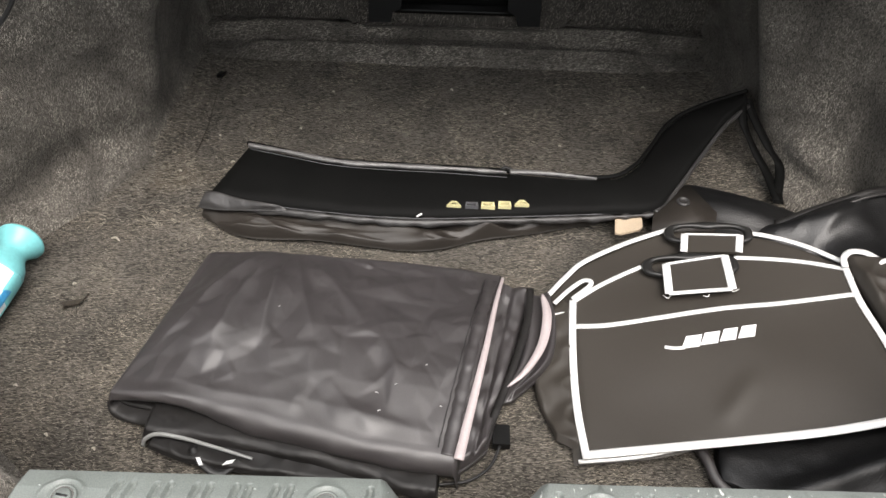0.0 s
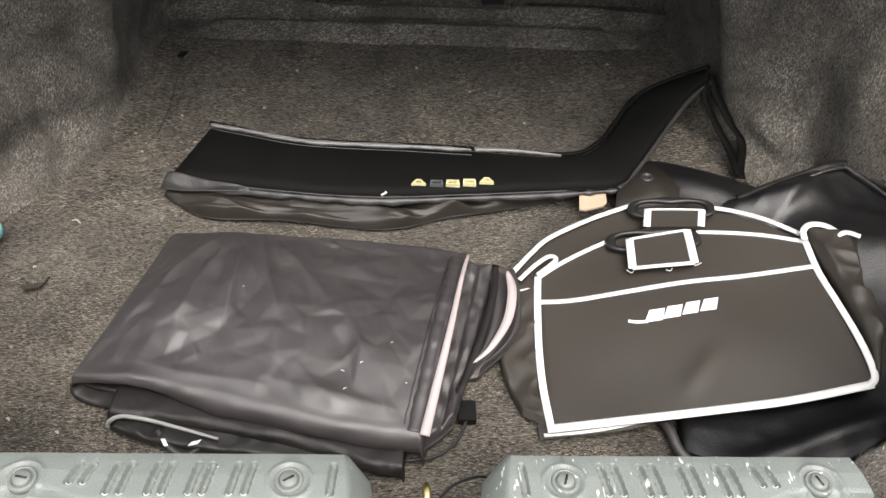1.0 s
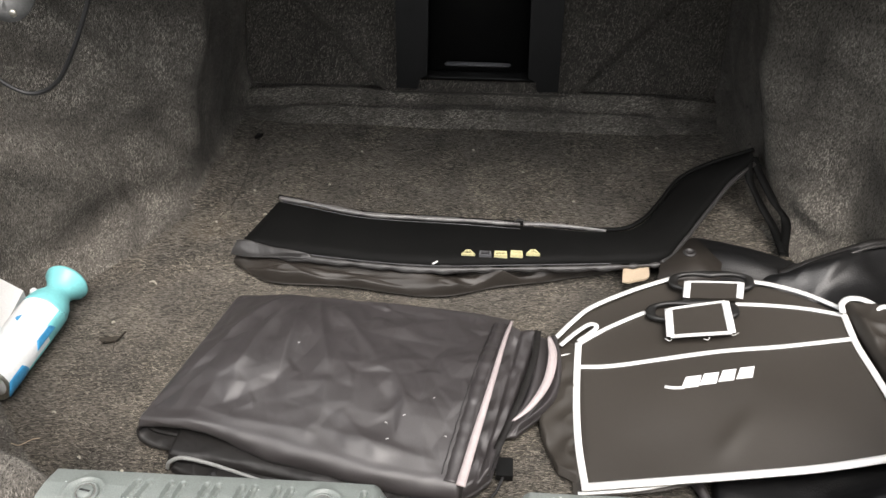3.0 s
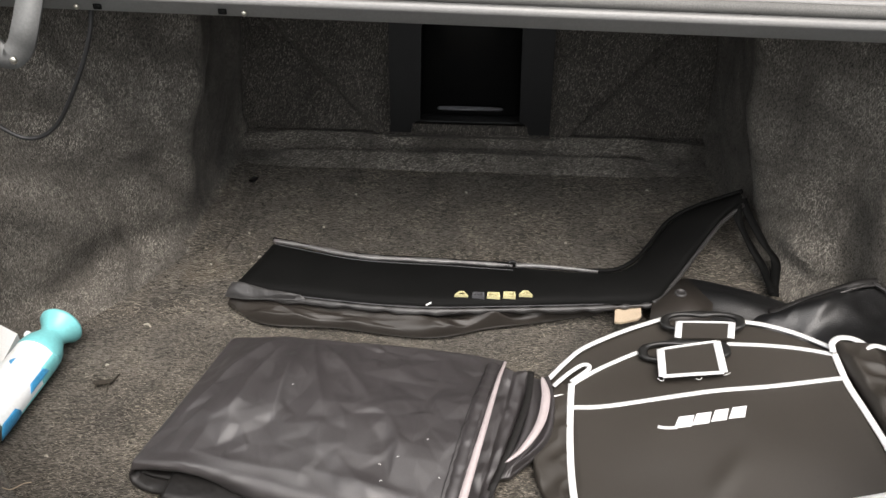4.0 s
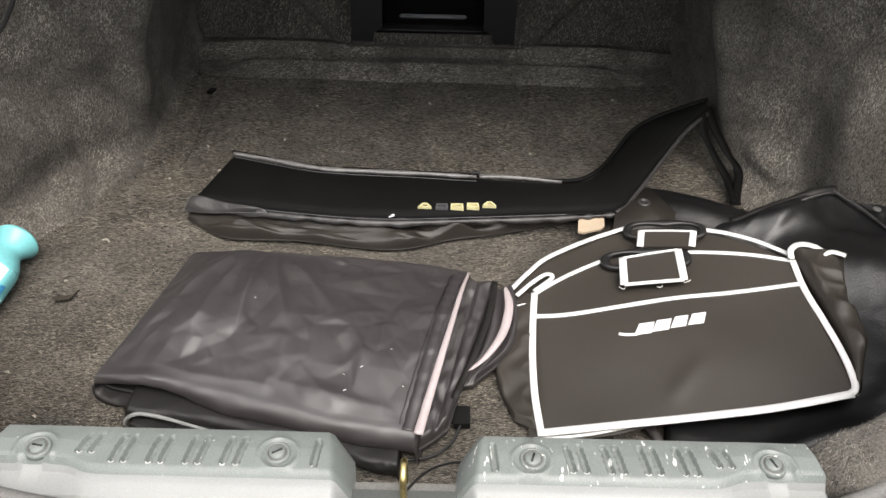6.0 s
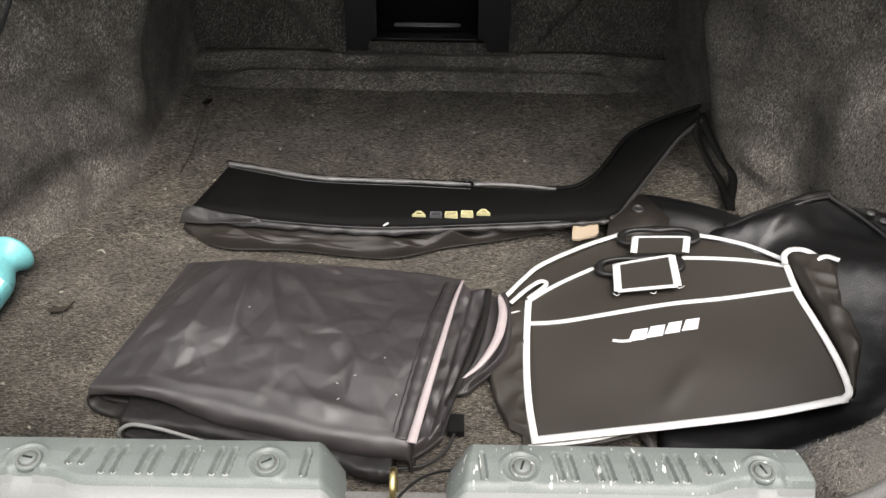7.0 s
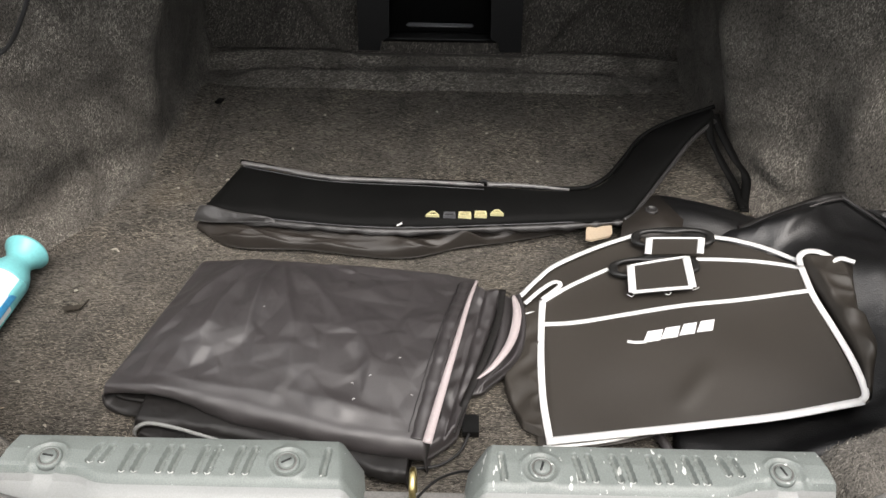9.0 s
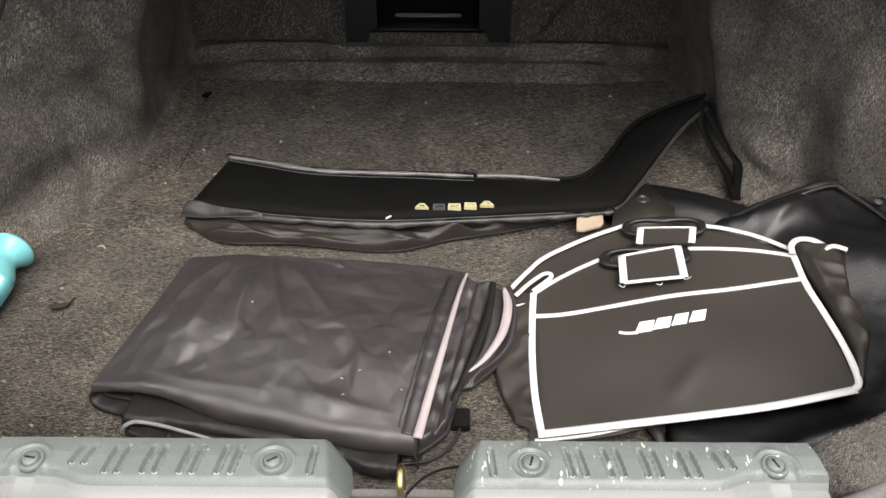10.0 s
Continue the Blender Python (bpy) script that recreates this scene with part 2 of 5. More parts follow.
def tube(points, r, n=None, sides=8):
    """A round cord along a line of points."""
    line = smooth_line(points, n or 8 * (len(points) - 1))
    rows = []
    for i, p in enumerate(line):
        t = line[min(i + 1, len(line) - 1)] - line[max(i - 1, 0)]
        t /= np.linalg.norm(t)
        a = np.cross(t, (0.13, 0.21, 0.97))
        a /= np.linalg.norm(a)
        b = np.cross(t, a)
        rad = r(i / (len(line) - 1)) if callable(r) else r
        rows.append([p + rad * (math.cos(2 * math.pi * k / sides) * a + math.sin(2 * math.pi * k / sides) * b) for k in range(sides)])
    v, f = grid(rows, True)
    m = len(rows)
    return v, f + [tuple(range(sides))[::-1], tuple((m - 1) * sides + k for k in range(sides))]


def lathe(profile, sides=40):
    """A solid of turning about z from (radius, z) pairs."""
    rows = [[(r * math.cos(2 * math.pi * k / sides), r * math.sin(2 * math.pi * k / sides), z) for k in range(sides)] for r, z in profile]
    v, f = grid(rows, True)
    m = len(rows)
    return v, f + [tuple(range(sides))[::-1], tuple((m - 1) * sides + k for k in range(sides))]


def plate(outline, z0, z1, bevel=0.001):
    """A plate with the given 2D outline between two heights, its upper rim bevelled."""
    bm = bmesh.new()
    f = bm.faces.new([bm.verts.new((x, y, z0)) for x, y in outline])
    top = [e for e in bmesh.ops.extrude_face_region(bm, geom=[f])["geom"]]
    vs = [e for e in top if isinstance(e, bmesh.types.BMVert)]
    for v in vs:
        v.co.z = z1
    if bevel:
        es = [e for e in bm.edges if e.verts[0].co.z == z1 and e.verts[1].co.z == z1]
        bmesh.ops.bevel(bm, geom=es, offset=bevel, segments=2, affect="EDGES")
    return bm


def box(x0, x1, y0, y1, z0, z1, bevel=0.003):
    bm = bmesh.new()
    bmesh.ops.create_cube(bm, size=1)
    for v in bm.verts:
        v.co = ((x0 + x1) / 2 + v.co.x * (x1 - x0), (y0 + y1) / 2 + v.co.y * (y1 - y0), (z0 + z1) / 2 + v.co.z * (z1 - z0))
    if bevel:
        bmesh.ops.bevel(bm, geom=list(bm.edges), offset=bevel, segments=2, affect="EDGES")
    return bm


def nz(x, y, z=0.0, scale=1.0):
    return noise.noise(Vector((x * scale, y * scale, z * scale)))


# ---- the boot's shell ----
# ground far below the boot floor, out to the horizon
ground = part("ground", ([(-400, -400, -0.55), (400, -400, -0.55), (400, 400, -0.55), (-400, 400, -0.55)], [(0, 1, 2, 3)]), ASPHALT, smooth=False)
tagged(ground, "grey asphalt ground under the car", "ground", kind="structure")

rows = []
for j in range(90):
    y = 0.36 + 1.27 * j / 89
    row = []
    for i in range(130):
        x = -0.96 + 1.92 * i / 129
        z = 0.003 * nz(x, y, 3.0, 6) + 0.0015 * nz(x, y, 7.0, 22)
        edge = max(0.0, (abs(x) - 0.47) / 0.1) if y > 1.25 else 0.0
        z += 0.012 * min(1, edge) ** 2 - 0.004 * math.exp(-((x + 0.482 - (y - 1.5) * 0.12) / 0.006) ** 2) * (1 if 1.2 < y < 1.5 else 0)
        row.append((x, y, z - 0.004))
    rows.append(row)
under = [[(x, y, -0.03) for x, y, z in r] for r in rows]
floor_rows = rows
floor = part("floor", closed_sheet(rows, under), CARPET_FLOOR)
tagged(floor, "heathered dark grey carpet boot floor with crumbs", "floor", kind="structure")

part("carpet_seam", ribbon([(-0.487, 1.50, 0.006), (-0.482, 1.42, 0.006), (-0.479, 1.33, 0.004), (-0.484, 1.24, 0.002)], 0.0014, 0.0006, 30), LEAF, floor)
part("hook_slot", plate([(-0.496, 1.498), (-0.486, 1.496), (-0.479, 1.512), (-0.490, 1.514)], 0.004, 0.0095, 0.001), BLACK_PLASTIC, floor, smooth=False)
BASE = [(0.075, 0.405), (0.25, 0.405), (0.37, 0.415), (0.45, 0.43), (0.60, 0.52), (0.74, 0.66), (0.84, 0.80), (0.87, 0.92), (0.81, 0.99), (0.743, 1.03), (0.673, 1.127), (0.622, 1.235), (0.605, 1.30), (0.602, 1.37), (0.597, 1.47), (0.585, 1.58), (0.56, 1.69)]
RIM = [(0.075, 0.385), (0.25, 0.385), (0.385, 0.386), (0.425, 0.393), (0.515, 0.438), (0.64, 0.565), (0.76, 0.75), (0.82, 0.90), (0.83, 1.0), (0.79, 1.10), (0.71, 1.20), (0.575, 1.27), (0.475, 1.315), (0.478, 1.38), (0.50, 1.47), (0.51, 1.59), (0.52, 1.70)]
TOP = [0.25, 0.25, 0.262, 0.297, 0.302, 0.335, 0.40, 0.48, 0.55, 0.575, 0.575, 0.575, 0.575, 0.575, 0.575, 0.575, 0.575]


WALL_ROWS = {}


def side_wall(name, side):
    """The soft carpeted side of the boot from the sill's middle round to the seat back."""
    n = 150
    a, b, h = smooth_line(BASE, n), smooth_line(RIM, n), smooth_line([(t, 0) for t in TOP], n)
    rows = []
    for k in range(44):
        v = k / 43
        row = []
        for i in range(n):
            t = a[min(i + 1, n - 1)] - a[max(i - 1, 0)]
            out = np.array((t[1], -t[0])) / (np.linalg.norm(t) or 1)
            rise = v ** 1.6
            foot = -0.060 * max(0.0, 1 - v / 0.20) ** 1.7 - 0.012 * math.exp(-((v - 0.17) / 0.08) ** 2)
            p = a[i] * (1 - v) + b[i] * v
            arch = math.exp(-((p[1] - 1.13) / 0.13) ** 4) * (1.0 if side < 0 else 0.45)
            p = p + out * (foot * (1 - 0.5 * arch) + arch * (0.034 * math.exp(-((v - 0.17) / 0.085) ** 2) - 0.008 * math.exp(-((v - 0.07) / 0.035) ** 2) - 0.026 * math.exp(-(v / 0.28) ** 2)))
            z = rise * h[i][0] - 0.006 * (v == 0)
            lump = (0.018 * nz(p[0] * side, p[1], z, 5.5) + 0.006 * nz(p[0] * side + 9, p[1], z, 13)) * min(1, v * 3)
            w = i / (n - 1)
            if side < 0:
                lump -= ridge(p[1], z, 1.165, 0.46, 1.225, 0.24, 0.026, 0.034) + ridge(p[1], z, 1.00, 0.30, 1.12, 0.15, 0.045, 0.030)
                lump += ridge(p[1], z, 1.10, 0.34, 1.20, 0.12, 0.03, 0.018) + ridge(p[1], z, 1.04, 0.075, 1.22, 0.06, 0.03, 0.012)
            else:
                lump -= ridge(p[1], z, 1.15, 0.32, 1.05, 0.05, 0.045, 0.032) + ridge(p[1], z, 1.25, 0.46, 1.245, 0.33, 0.022, 0.022) + ridge(p[1], z, 1.24, 0.09, 1.16, 0.05, 0.025, 0.016)
                lump += ridge(p[1], z, 1.20, 0.22, 1.13, 0.06, 0.04, 0.012) + ridge(p[1], z, 1.26, 0.11, 1.18, 0.10, 0.03, 0.012)
            p = p + out * lump
            row.append((side * p[0], p[1], z))
        rows.append(row)
    # a rolled lip over the top
    last = rows[-1]
    for dz, d in ((0.008, 0.006), (0.011, 0.02), (0.008, 0.045), (0.0, 0.075), (-0.03, 0.08)):
        row = []
        for i in range(n):
            t = b[min(i + 1, n - 1)] - b[max(i - 1, 0)]
            out = np.array((t[1], -t[0])) / (np.linalg.norm(t) or 1)
            x, y, z = last[i]
            lip = d * min(1.0, max(0.1, (b[i][0] - 0.395) / 0.025))
            row.append((x + side * out[0] * lip, y + out[1] * lip, z + dz))
        rows.append(row)
    first = next(i for i in range(n) if b[i][0] > 0.408)
    WALL_ROWS[name] = [r[first:] for r in rows[:48]]
    w = part(name, grid(rows), CARPET_WALL)
    m = w.modifiers.new("thick", "SOLIDIFY")
    m.thickness, m.offset = 0.008, side
    return tagged(w, "moulded grey-brown felt carpet side wall of the boot", "wall", kind="structure")


right_wall = side_wall("wall_right", 1)
left_wall = side_wall("wall_left", -1)

def ramp(y, a, b):
    """0 before a, 1 past b, rising evenly between with eased ends."""
    q = min(1.0, max(0.0, (y - a) / (b - a)))
    return 0.5 * q + 0.5 * q * q * (3 - 2 * q)


# back wall: a soft double step above the floor, then the seat back with pressed diagonal creases
rows = []
for k in range(112):
    row = []
    for i in range(161):
        x = -0.66 + 1.32 * i / 160
        if k < 70:
            y = 1.50 + 0.17 * k / 69
            wide = 1 / (1 + math.exp((abs(x + 0.02) - 0.430) / 0.016))
            seg = 1 / (1 + math.exp((abs(abs(x + 0.015) - 0.375) - 0.158) / 0.010))
            wave = 0.002 * nz(x, 0, 5, 9)
            z = -0.008 + 0.010 / (1 + math.exp(-(y - 1.583) / 0.003))
            z += wide * (0.031 * ramp(y + wave, 1.576, 1.601) - 0.015 * ramp(y, 1.602, 1.622)) + (1 - wide) * 0.008 * ramp(y, 1.585, 1.63)
            z += seg * (0.034 * ramp(y - wave, 1.633, 1.658) - 0.006 * ramp(y, 1.660, 1.670)) + (1 - seg) * 0.024 * ramp(y, 1.652, 1.667)
        else:
            q = (k - 70) / 41
            z = 0.040 + 0.57 * q
            y = 1.67 + 0.03 * (1 - math.exp(-q * 8)) + 0.09 * q
            # a pressed crease that rises outwards from beside the centre panel
            line = abs(x) - (0.225 + (z - 0.045) * 1.0)
            y += (0.020 / (1 + math.exp(-line / 0.005)) - 0.020 * math.exp(-(line / 0.008) ** 2)) * (1 if z < 0.5 else 0)
        y += 0.004 * nz(x, y, z, 8)
        row.append((x, y, z))
    rows.append(row)
back_rows, ledge_rows = rows[69:], rows[:71]
back = part("wall_back", grid(back_rows), CARPET_SEAT_SHADED)
ledge = part("carpet_ledge", grid(ledge_rows), CARPET_WALL, back)
m = back.modifiers.new("thick", "SOLIDIFY")
m.thickness, m.offset = 0.01, -1
tagged(back, "carpeted seat back darkened for shade, with a soft ledge at its foot", "wall", kind="structure")

shelf = part("ceiling", box(-0.95, 0.95, 1.03, 1.86, 0.60, 0.63, 0.004), BLACK_PLASTIC, smooth=False)
tagged(shelf, "dark underside of the parcel shelf over the boot", "ceiling", kind="structure")
# the open lid above the shelf's edge, unseen, added to block the sky
lid = part("boot_lid", grid([[(x, y, z) for x in (-0.62, -0.3, 0.0, 0.3, 0.62)] for y, z in ((1.02, 0.66), (1.03, 0.85), (1.04, 1.05), (1.06, 1.25), (1.09, 1.45))]), SILVER_PAINT)
lid.modifiers.new("thick", "SOLIDIFY").thickness = 0.03
tagged(lid, "plain silver painted boot lid standing open", "lid", kind="structure")
# plain panels that close the car's flanks and tail outside the carpet
for nm, b in (("wall_outer", (-1.0, -0.97, 0.3, 1.9, -0.1, 0.58)), ("wall_outer", (0.97, 1.0, 0.3, 1.9, -0.1, 0.58)), ("wall_outer", (-1.0, 1.0, 1.87, 1.9, -0.1, 0.66))):
    tagged(part(nm, box(*b), SILVER_PAINT, smooth=False), "plain painted outer panel of the car", "panel", kind="structure")

# tail panel with its low middle and the flange outside the sill trim
tail = empty("rear_sill", pose(0, 0, 0))
part("inner_panel", box(-0.078, 0.078, 0.345, 0.36, 0.0, 0.255, 0.003), RUBBER, tail, smooth=False)
part("front_strip", box(-0.075, 0.075, 0.308, 0.3215, 0.24, 0.2645, 0.002), PALE_LIT_GREY, tail, smooth=False)
part("ledge", box(-0.075, 0.075, 0.322, 0.347, 0.24, 0.262, 0.003), DARK_TRIM, tail, smooth=False)
rows = []
for i in range(81):
    x = -0.62 + 1.24 * i / 80
    c = max(0.0, abs(x) - 0.40)
    yy = 0.302 + 0.9 * c * c + 0.25 * c
    zz = 0.27 + 0.35 * c * c
    rows.append([(x, yy + 0.012, zz - 0.05), (x, yy + 0.011, zz + 0.008), (x, yy, zz + 0.011), (x, yy - 0.012, zz + 0.004), (x, yy - 0.02, zz - 0.008), (x, yy - 0.08, zz - 0.02), (x, yy - 0.16, zz - 0.03), (x, yy - 0.175, zz - 0.05), (x, yy - 0.175, zz - 0.3)])
part("flange", grid(rows), SILVER_PAINT, tail, "light silver painted rear panel flange")
tagged(tail, "painted rear sill of the boot opening with a low middle", "sill", kind="structure")

seal_line = [(s * x, y, z) for s, x, y, z in ((-1, 0.84, 0.80, 0.45), (-1, 0.72, 0.58, 0.36), (-1, 0.58, 0.425, 0.315), (-1, 0.46, 0.335, 0.297), (-1, 0.30, 0.300, 0.284), (1, 0.0, 0.296, 0.281), (1, 0.30, 0.300, 0.284), (1, 0.46, 0.335, 0.297), (1, 0.58, 0.425, 0.315), (1, 0.72, 0.58, 0.36), (1, 0.84, 0.80, 0.45))]
seal = part("rubber_seal", tube(seal_line, 0.0085, 120, 10), RUBBER)
tagged(seal, "grey rubber weather seal round the boot opening", "seal", kind="structure")


# ---- sill trim plates ----
def sill_trim(side, mat, label):
    root = empty("sill_trim", pose(side * 0.24, 0.35, 0.29))
    inv = Vector((side * 0.24, 0.35, 0.29))
    slots = [(0.088, 0), (0.160, 0), (0.173, 0), (0.197, 0), (0.209, 0), (0.233, 0), (0.245, 0), (0.269, 0), (0.281, 0), (0.303, 1), (0.315, 1)]

    def pressed(x, y):
        """How far the top is pressed in: round-ended slots, and a dish with a raised rim round each fastener."""
        h = 0.0
        for sx, short in slots:
            y0, y1 = 0.3745, 0.346 + 0.010 * short
            q = min(1.0, max(0.0, (y0 - y) / (y0 - y1)))
            d = math.hypot(x - (sx - 0.001 + 0.005 * q), y - (y0 + (y1 - y0) * q))
            h -= 0.0024 * (1 - math.tanh((d - 0.0030) / 0.0006))
            h += 0.0007 * math.exp(-((d - 0.0042) / 0.0012) ** 2)
        for fx in (0.1255, 0.361):
            d = math.hypot(x - fx, y - 0.3585)
            h += 0.0018 * math.exp(-((d - 0.0185) / 0.0022) ** 2) - 0.0008 * (1 - math.tanh((d - 0.0155) / 0.002))
        return h

    rows = []
    xs = [0.054, 0.0725, 0.0765] + [0.078 + 0.325 * i / 240 for i in range(241)] + [0.405, 0.408]
    for k, x in enumerate(xs):
        low = (0.05, 0.004, 0.0005)[k] if k < 3 else (0.002, 0.03)[k - len(xs) + 2] if k >= len(xs) - 2 else 0.0
        bowl = 0.5 + 0.5 * math.tanh((x - 0.318) / 0.012)
        st = 0.335 + 0.012 * bowl
        top = [(0.379 + (st + 0.006 - 0.379) * j / 35, 0.2985 + 0.0025 * min(1.0, j / 14)) for j in range(36)]
        prof = [(0.392, 0.24), (0.392, 0.289), (0.3885, 0.2955)] + top + [(st + 0.002, 0.2995), (st - 0.002, 0.295 - 0.003 * bowl), (st - 0.006, 0.290 - 0.005 * bowl), (0.325, 0.287 - 0.004 * bowl), (0.316, 0.285), (0.3125, 0.281), (0.312, 0.25)]
        row = []
        for y, z in prof:
            slant = (0.384 - y) / 0.07
            xx = x - 0.010 * slant * max(0, 1 - (x - 0.058) / 0.1) + 0.012 * slant * max(0, (x - 0.3) / 0.107)
            row.append((side * xx - inv.x, y - inv.y, max(z + pressed(x, y) - low, 0.24) - inv.z + 0.0006 * nz(x, y, side, 30)))
        rows.append(row)
    # the lip's brightness facing the sky is put into its paler colour
    for nm, lo, hi, mt in (("plate", 0, 41, mat), ("front_lip", 40, 46, PALE_LIT_GREY)):
        p = part(nm, grid([r[lo:hi] for r in rows]), mt, root)
        p.modifiers.new("crisp", "EDGE_SPLIT").split_angle = radians(40)
    for x, short in slots:
        y = 0.3462 + 0.010 * short
        part("scuffed_end", tube([(side * (x + dx) - inv.x, y + dy - inv.y, 0.3004 - inv.z) for dx, dy in ((0.0012, -0.0014), (0.004, -0.0034), (0.0068, -0.0014))], 0.0007, 8, 6), SCUFF, root, "whitened end of a slot")
    for x in (0.1255, 0.361):
        f = part("fastener", lathe([(0.0150, -0.003), (0.0145, 0.0008), (0.0135, 0.0024), (0.0120, 0.0030), (0.0108, 0.0018), (0.0102, 0.0), (0.0092, 0.0), (0.0089, 0.0032), (0.0080, 0.0042), (0.0008, 0.0044)], 32), mat, root)
        f.location = Vector((side * x, 0.3585, 0.2998)) - inv
        f.scale = (0.9, 0.9, 1.0)
        f.rotation_euler = (0, 0, 0.9 + x * 3 * side)
        part("slot", box(-0.006, 0.006, -0.0012, 0.0012, 0.0040, 0.0050, 0.0003), CABLE, f)
        # shadow round the fastener head, put in as a darker ring
        part("shade_ring", lathe([(0.0110, 0.0005), (0.0110, 0.0022), (0.0096, 0.0022), (0.0096, 0.0005)], 32), RUBBER, f)
    return tagged(root, label, "trim plate", "sill trim plates")


sill_trim(-1, TRIM_PLASTIC, "grey-green plastic sill trim plate with ribs and two fasteners")
sill_trim(1, TRIM_WORN, "scuffed grey-green plastic sill trim plate flecked with white scratches")

striker = part("lock_striker", tube([(-0.001, 0.337, 0.255), (-0.001, 0.337, 0.284), (-0.001, 0.340, 0.293), (-0.001, 0.349, 0.297), (-0.001, 0.358, 0.293), (-0.001, 0.360, 0.284), (-0.001, 0.360, 0.25)], 0.0036, 36, 10), BRASS)
tagged(striker, "yellow zinc lock striker loop on the rear sill", "striker")
wire = part("release_cable", tube([(0.002, 0.352, 0.25), (0.003, 0.348, 0.26), (0.016, 0.378, 0.24), (0.034, 0.404, 0.22), (0.062, 0.422, 0.2), (0.10, 0.43, 0.16)], 0.0016, 40, 8), CABLE)
tagged(wire, "thin black cable curving behind the lock striker", "cable")

# ---- the centre panel in the seat back ----
hatch = empty("pass_through_hatch", pose(-0.006, 1.652, 0.066))
for s in (-1, 1):
    p = part("side_frame", plate([(s * 0.184, -0.004), (s * 0.136, -0.004), (s * 0.132, 0.018), (s * 0.114, 0.028), (s * 0.106, 0.55), (s * 0.182, 0.55)][::s], -0.03, 0.012, 0.004), BLACK_PLASTIC, hatch, smooth=False)
    p.rotation_euler = (radians(82), 0, 0)
part("bottom_frame", box(-0.133, 0.133, 0.0, 0.03, 0.012, 0.032, 0.005), BLACK_PLASTIC, hatch)
p = part("door_panel", box(-0.12, 0.12, 0.012, 0.03, 0.02, 0.55, 0.005), BLACK_PLASTIC, hatch)
p.rotation_euler = (radians(-8), 0, 0)
part("pull_bar", box(-0.075, 0.075, -0.006, 0.012, 0.052, 0.060, 0.003), PULL, hatch, "thin shiny grey pull bar")
part("hinge_pin", tube([(-0.125, 0.0, 0.022), (0, 0.0, 0.022), (0.125, 0.0, 0.022)], 0.004, 8, 8), BLACK_PLASTIC, hatch)
tagged(hatch, "black plastic pass-through hatch in the seat back", "hatch")

# ---- the front edge of the parcel shelf, hinge and cable ----
rail = empty("opening_rail", pose(0, 1.0, 0.58))
prof = [(0.03, -0.002), (0.0, -0.002), (-0.002, 0.014), (-0.012, 0.018), (-0.014, 0.024), (-0.006, 0.032), (0.004, 0.03), (0.006, 0.036), (0.0, 0.046), (0.008, 0.054), (0.03, 0.052), (0.05, 0.05)]
part("channel", grid([[(-0.9 + 1.8 * i / 40, y, z) for y, z in prof] for i in range(41)]), SILVER_PAINT, rail)
part("seal_strip", tube([(-0.9, 0.0, 0.040), (0, -0.002, 0.040), (0.9, 0.0, 0.040)], 0.009, 24, 10), RUBBER, rail)
for x in (-0.515, -0.340):
    part("square_hole", box(x - 0.006, x + 0.006, -0.0035, 0.0, 0.0005, 0.0085, 0.001), VELVET, rail)
for x in (-0.545, -0.31):
    b = part("bolt", lathe([(0.004, 0), (0.004, 0.002), (0.002, 0.003)], 12), STEEL, rail)
    b.location, b.rotation_euler = (x, -0.0015, 0.003), (radians(90), 0, 0)
rail.rotation_euler = (0, radians(1.2), 0)
tagged(rail, "silver painted metal edge of the boot opening", "rail", kind="structure")

hinge = empty("lid_hinge", pose(-0.615, 0.9, 0.56))
part("arm", ribbon([(-0.05, 0.06, 0.10), (-0.036, 0.02, 0.045), (-0.022, 0.02, 0.006), (-0.004, 0.02, -0.008), (0.016, 0.02, 0.004), (0.034, 0.02, 0.038), (0.046, 0.06, 0.10)], 0.034, 0.005, 60, (0, -1, 0)), HINGE_PAINT, hinge)
b = part("bolt", lathe([(0.005, 0), (0.005, 0.003), (0.003, 0.004)], 12), STEEL, hinge)
b.location, b.rotation_euler = (0.02, -0.007, 0.0), (radians(90), 0, 0)
tagged(hinge, "silver grey curved boot lid hinge arm", "hinge")
cord = part("hanging_cable", tube([(-0.80, 1.02, 0.46), (-0.735, 1.0, 0.42), (-0.68, 1.0, 0.383), (-0.63, 1.0, 0.40), (-0.585, 1.0, 0.46), (-0.545, 1.01, 0.54), (-0.53, 1.02, 0.60)], 0.0035, 60, 8), CABLE)
tagged(cord, "black cable hanging in a loop under the shelf", "cable")

# ---- folded black cover ----
cover = empty("folded_cover", pose(-0.18, 0.75, 0))
O = np.array((-0.18, 0.75, 0))


def rel(points, o=O):
    return [np.array(p) - o for p in points]


# pleats that start the cloth off: x, y, x, y, width, height; the sheet is steeper on one side of each
PLEATS = ((-0.30, 0.95, -0.43, 0.73, 0.020, 0.009), (-0.28, 0.95, -0.345, 0.73, 0.013, 0.010), (-0.263, 0.95, -0.275, 0.73, 0.012, 0.010), (-0.25, 0.95, -0.20, 0.74, 0.013, 0.010), (-0.235, 0.94, -0.13, 0.78, 0.016, 0.008), (-0.40, 0.68, -0.20, 0.63, 0.018, 0.005), (-0.22, 0.65, -0.02, 0.595, 0.018, 0.005))


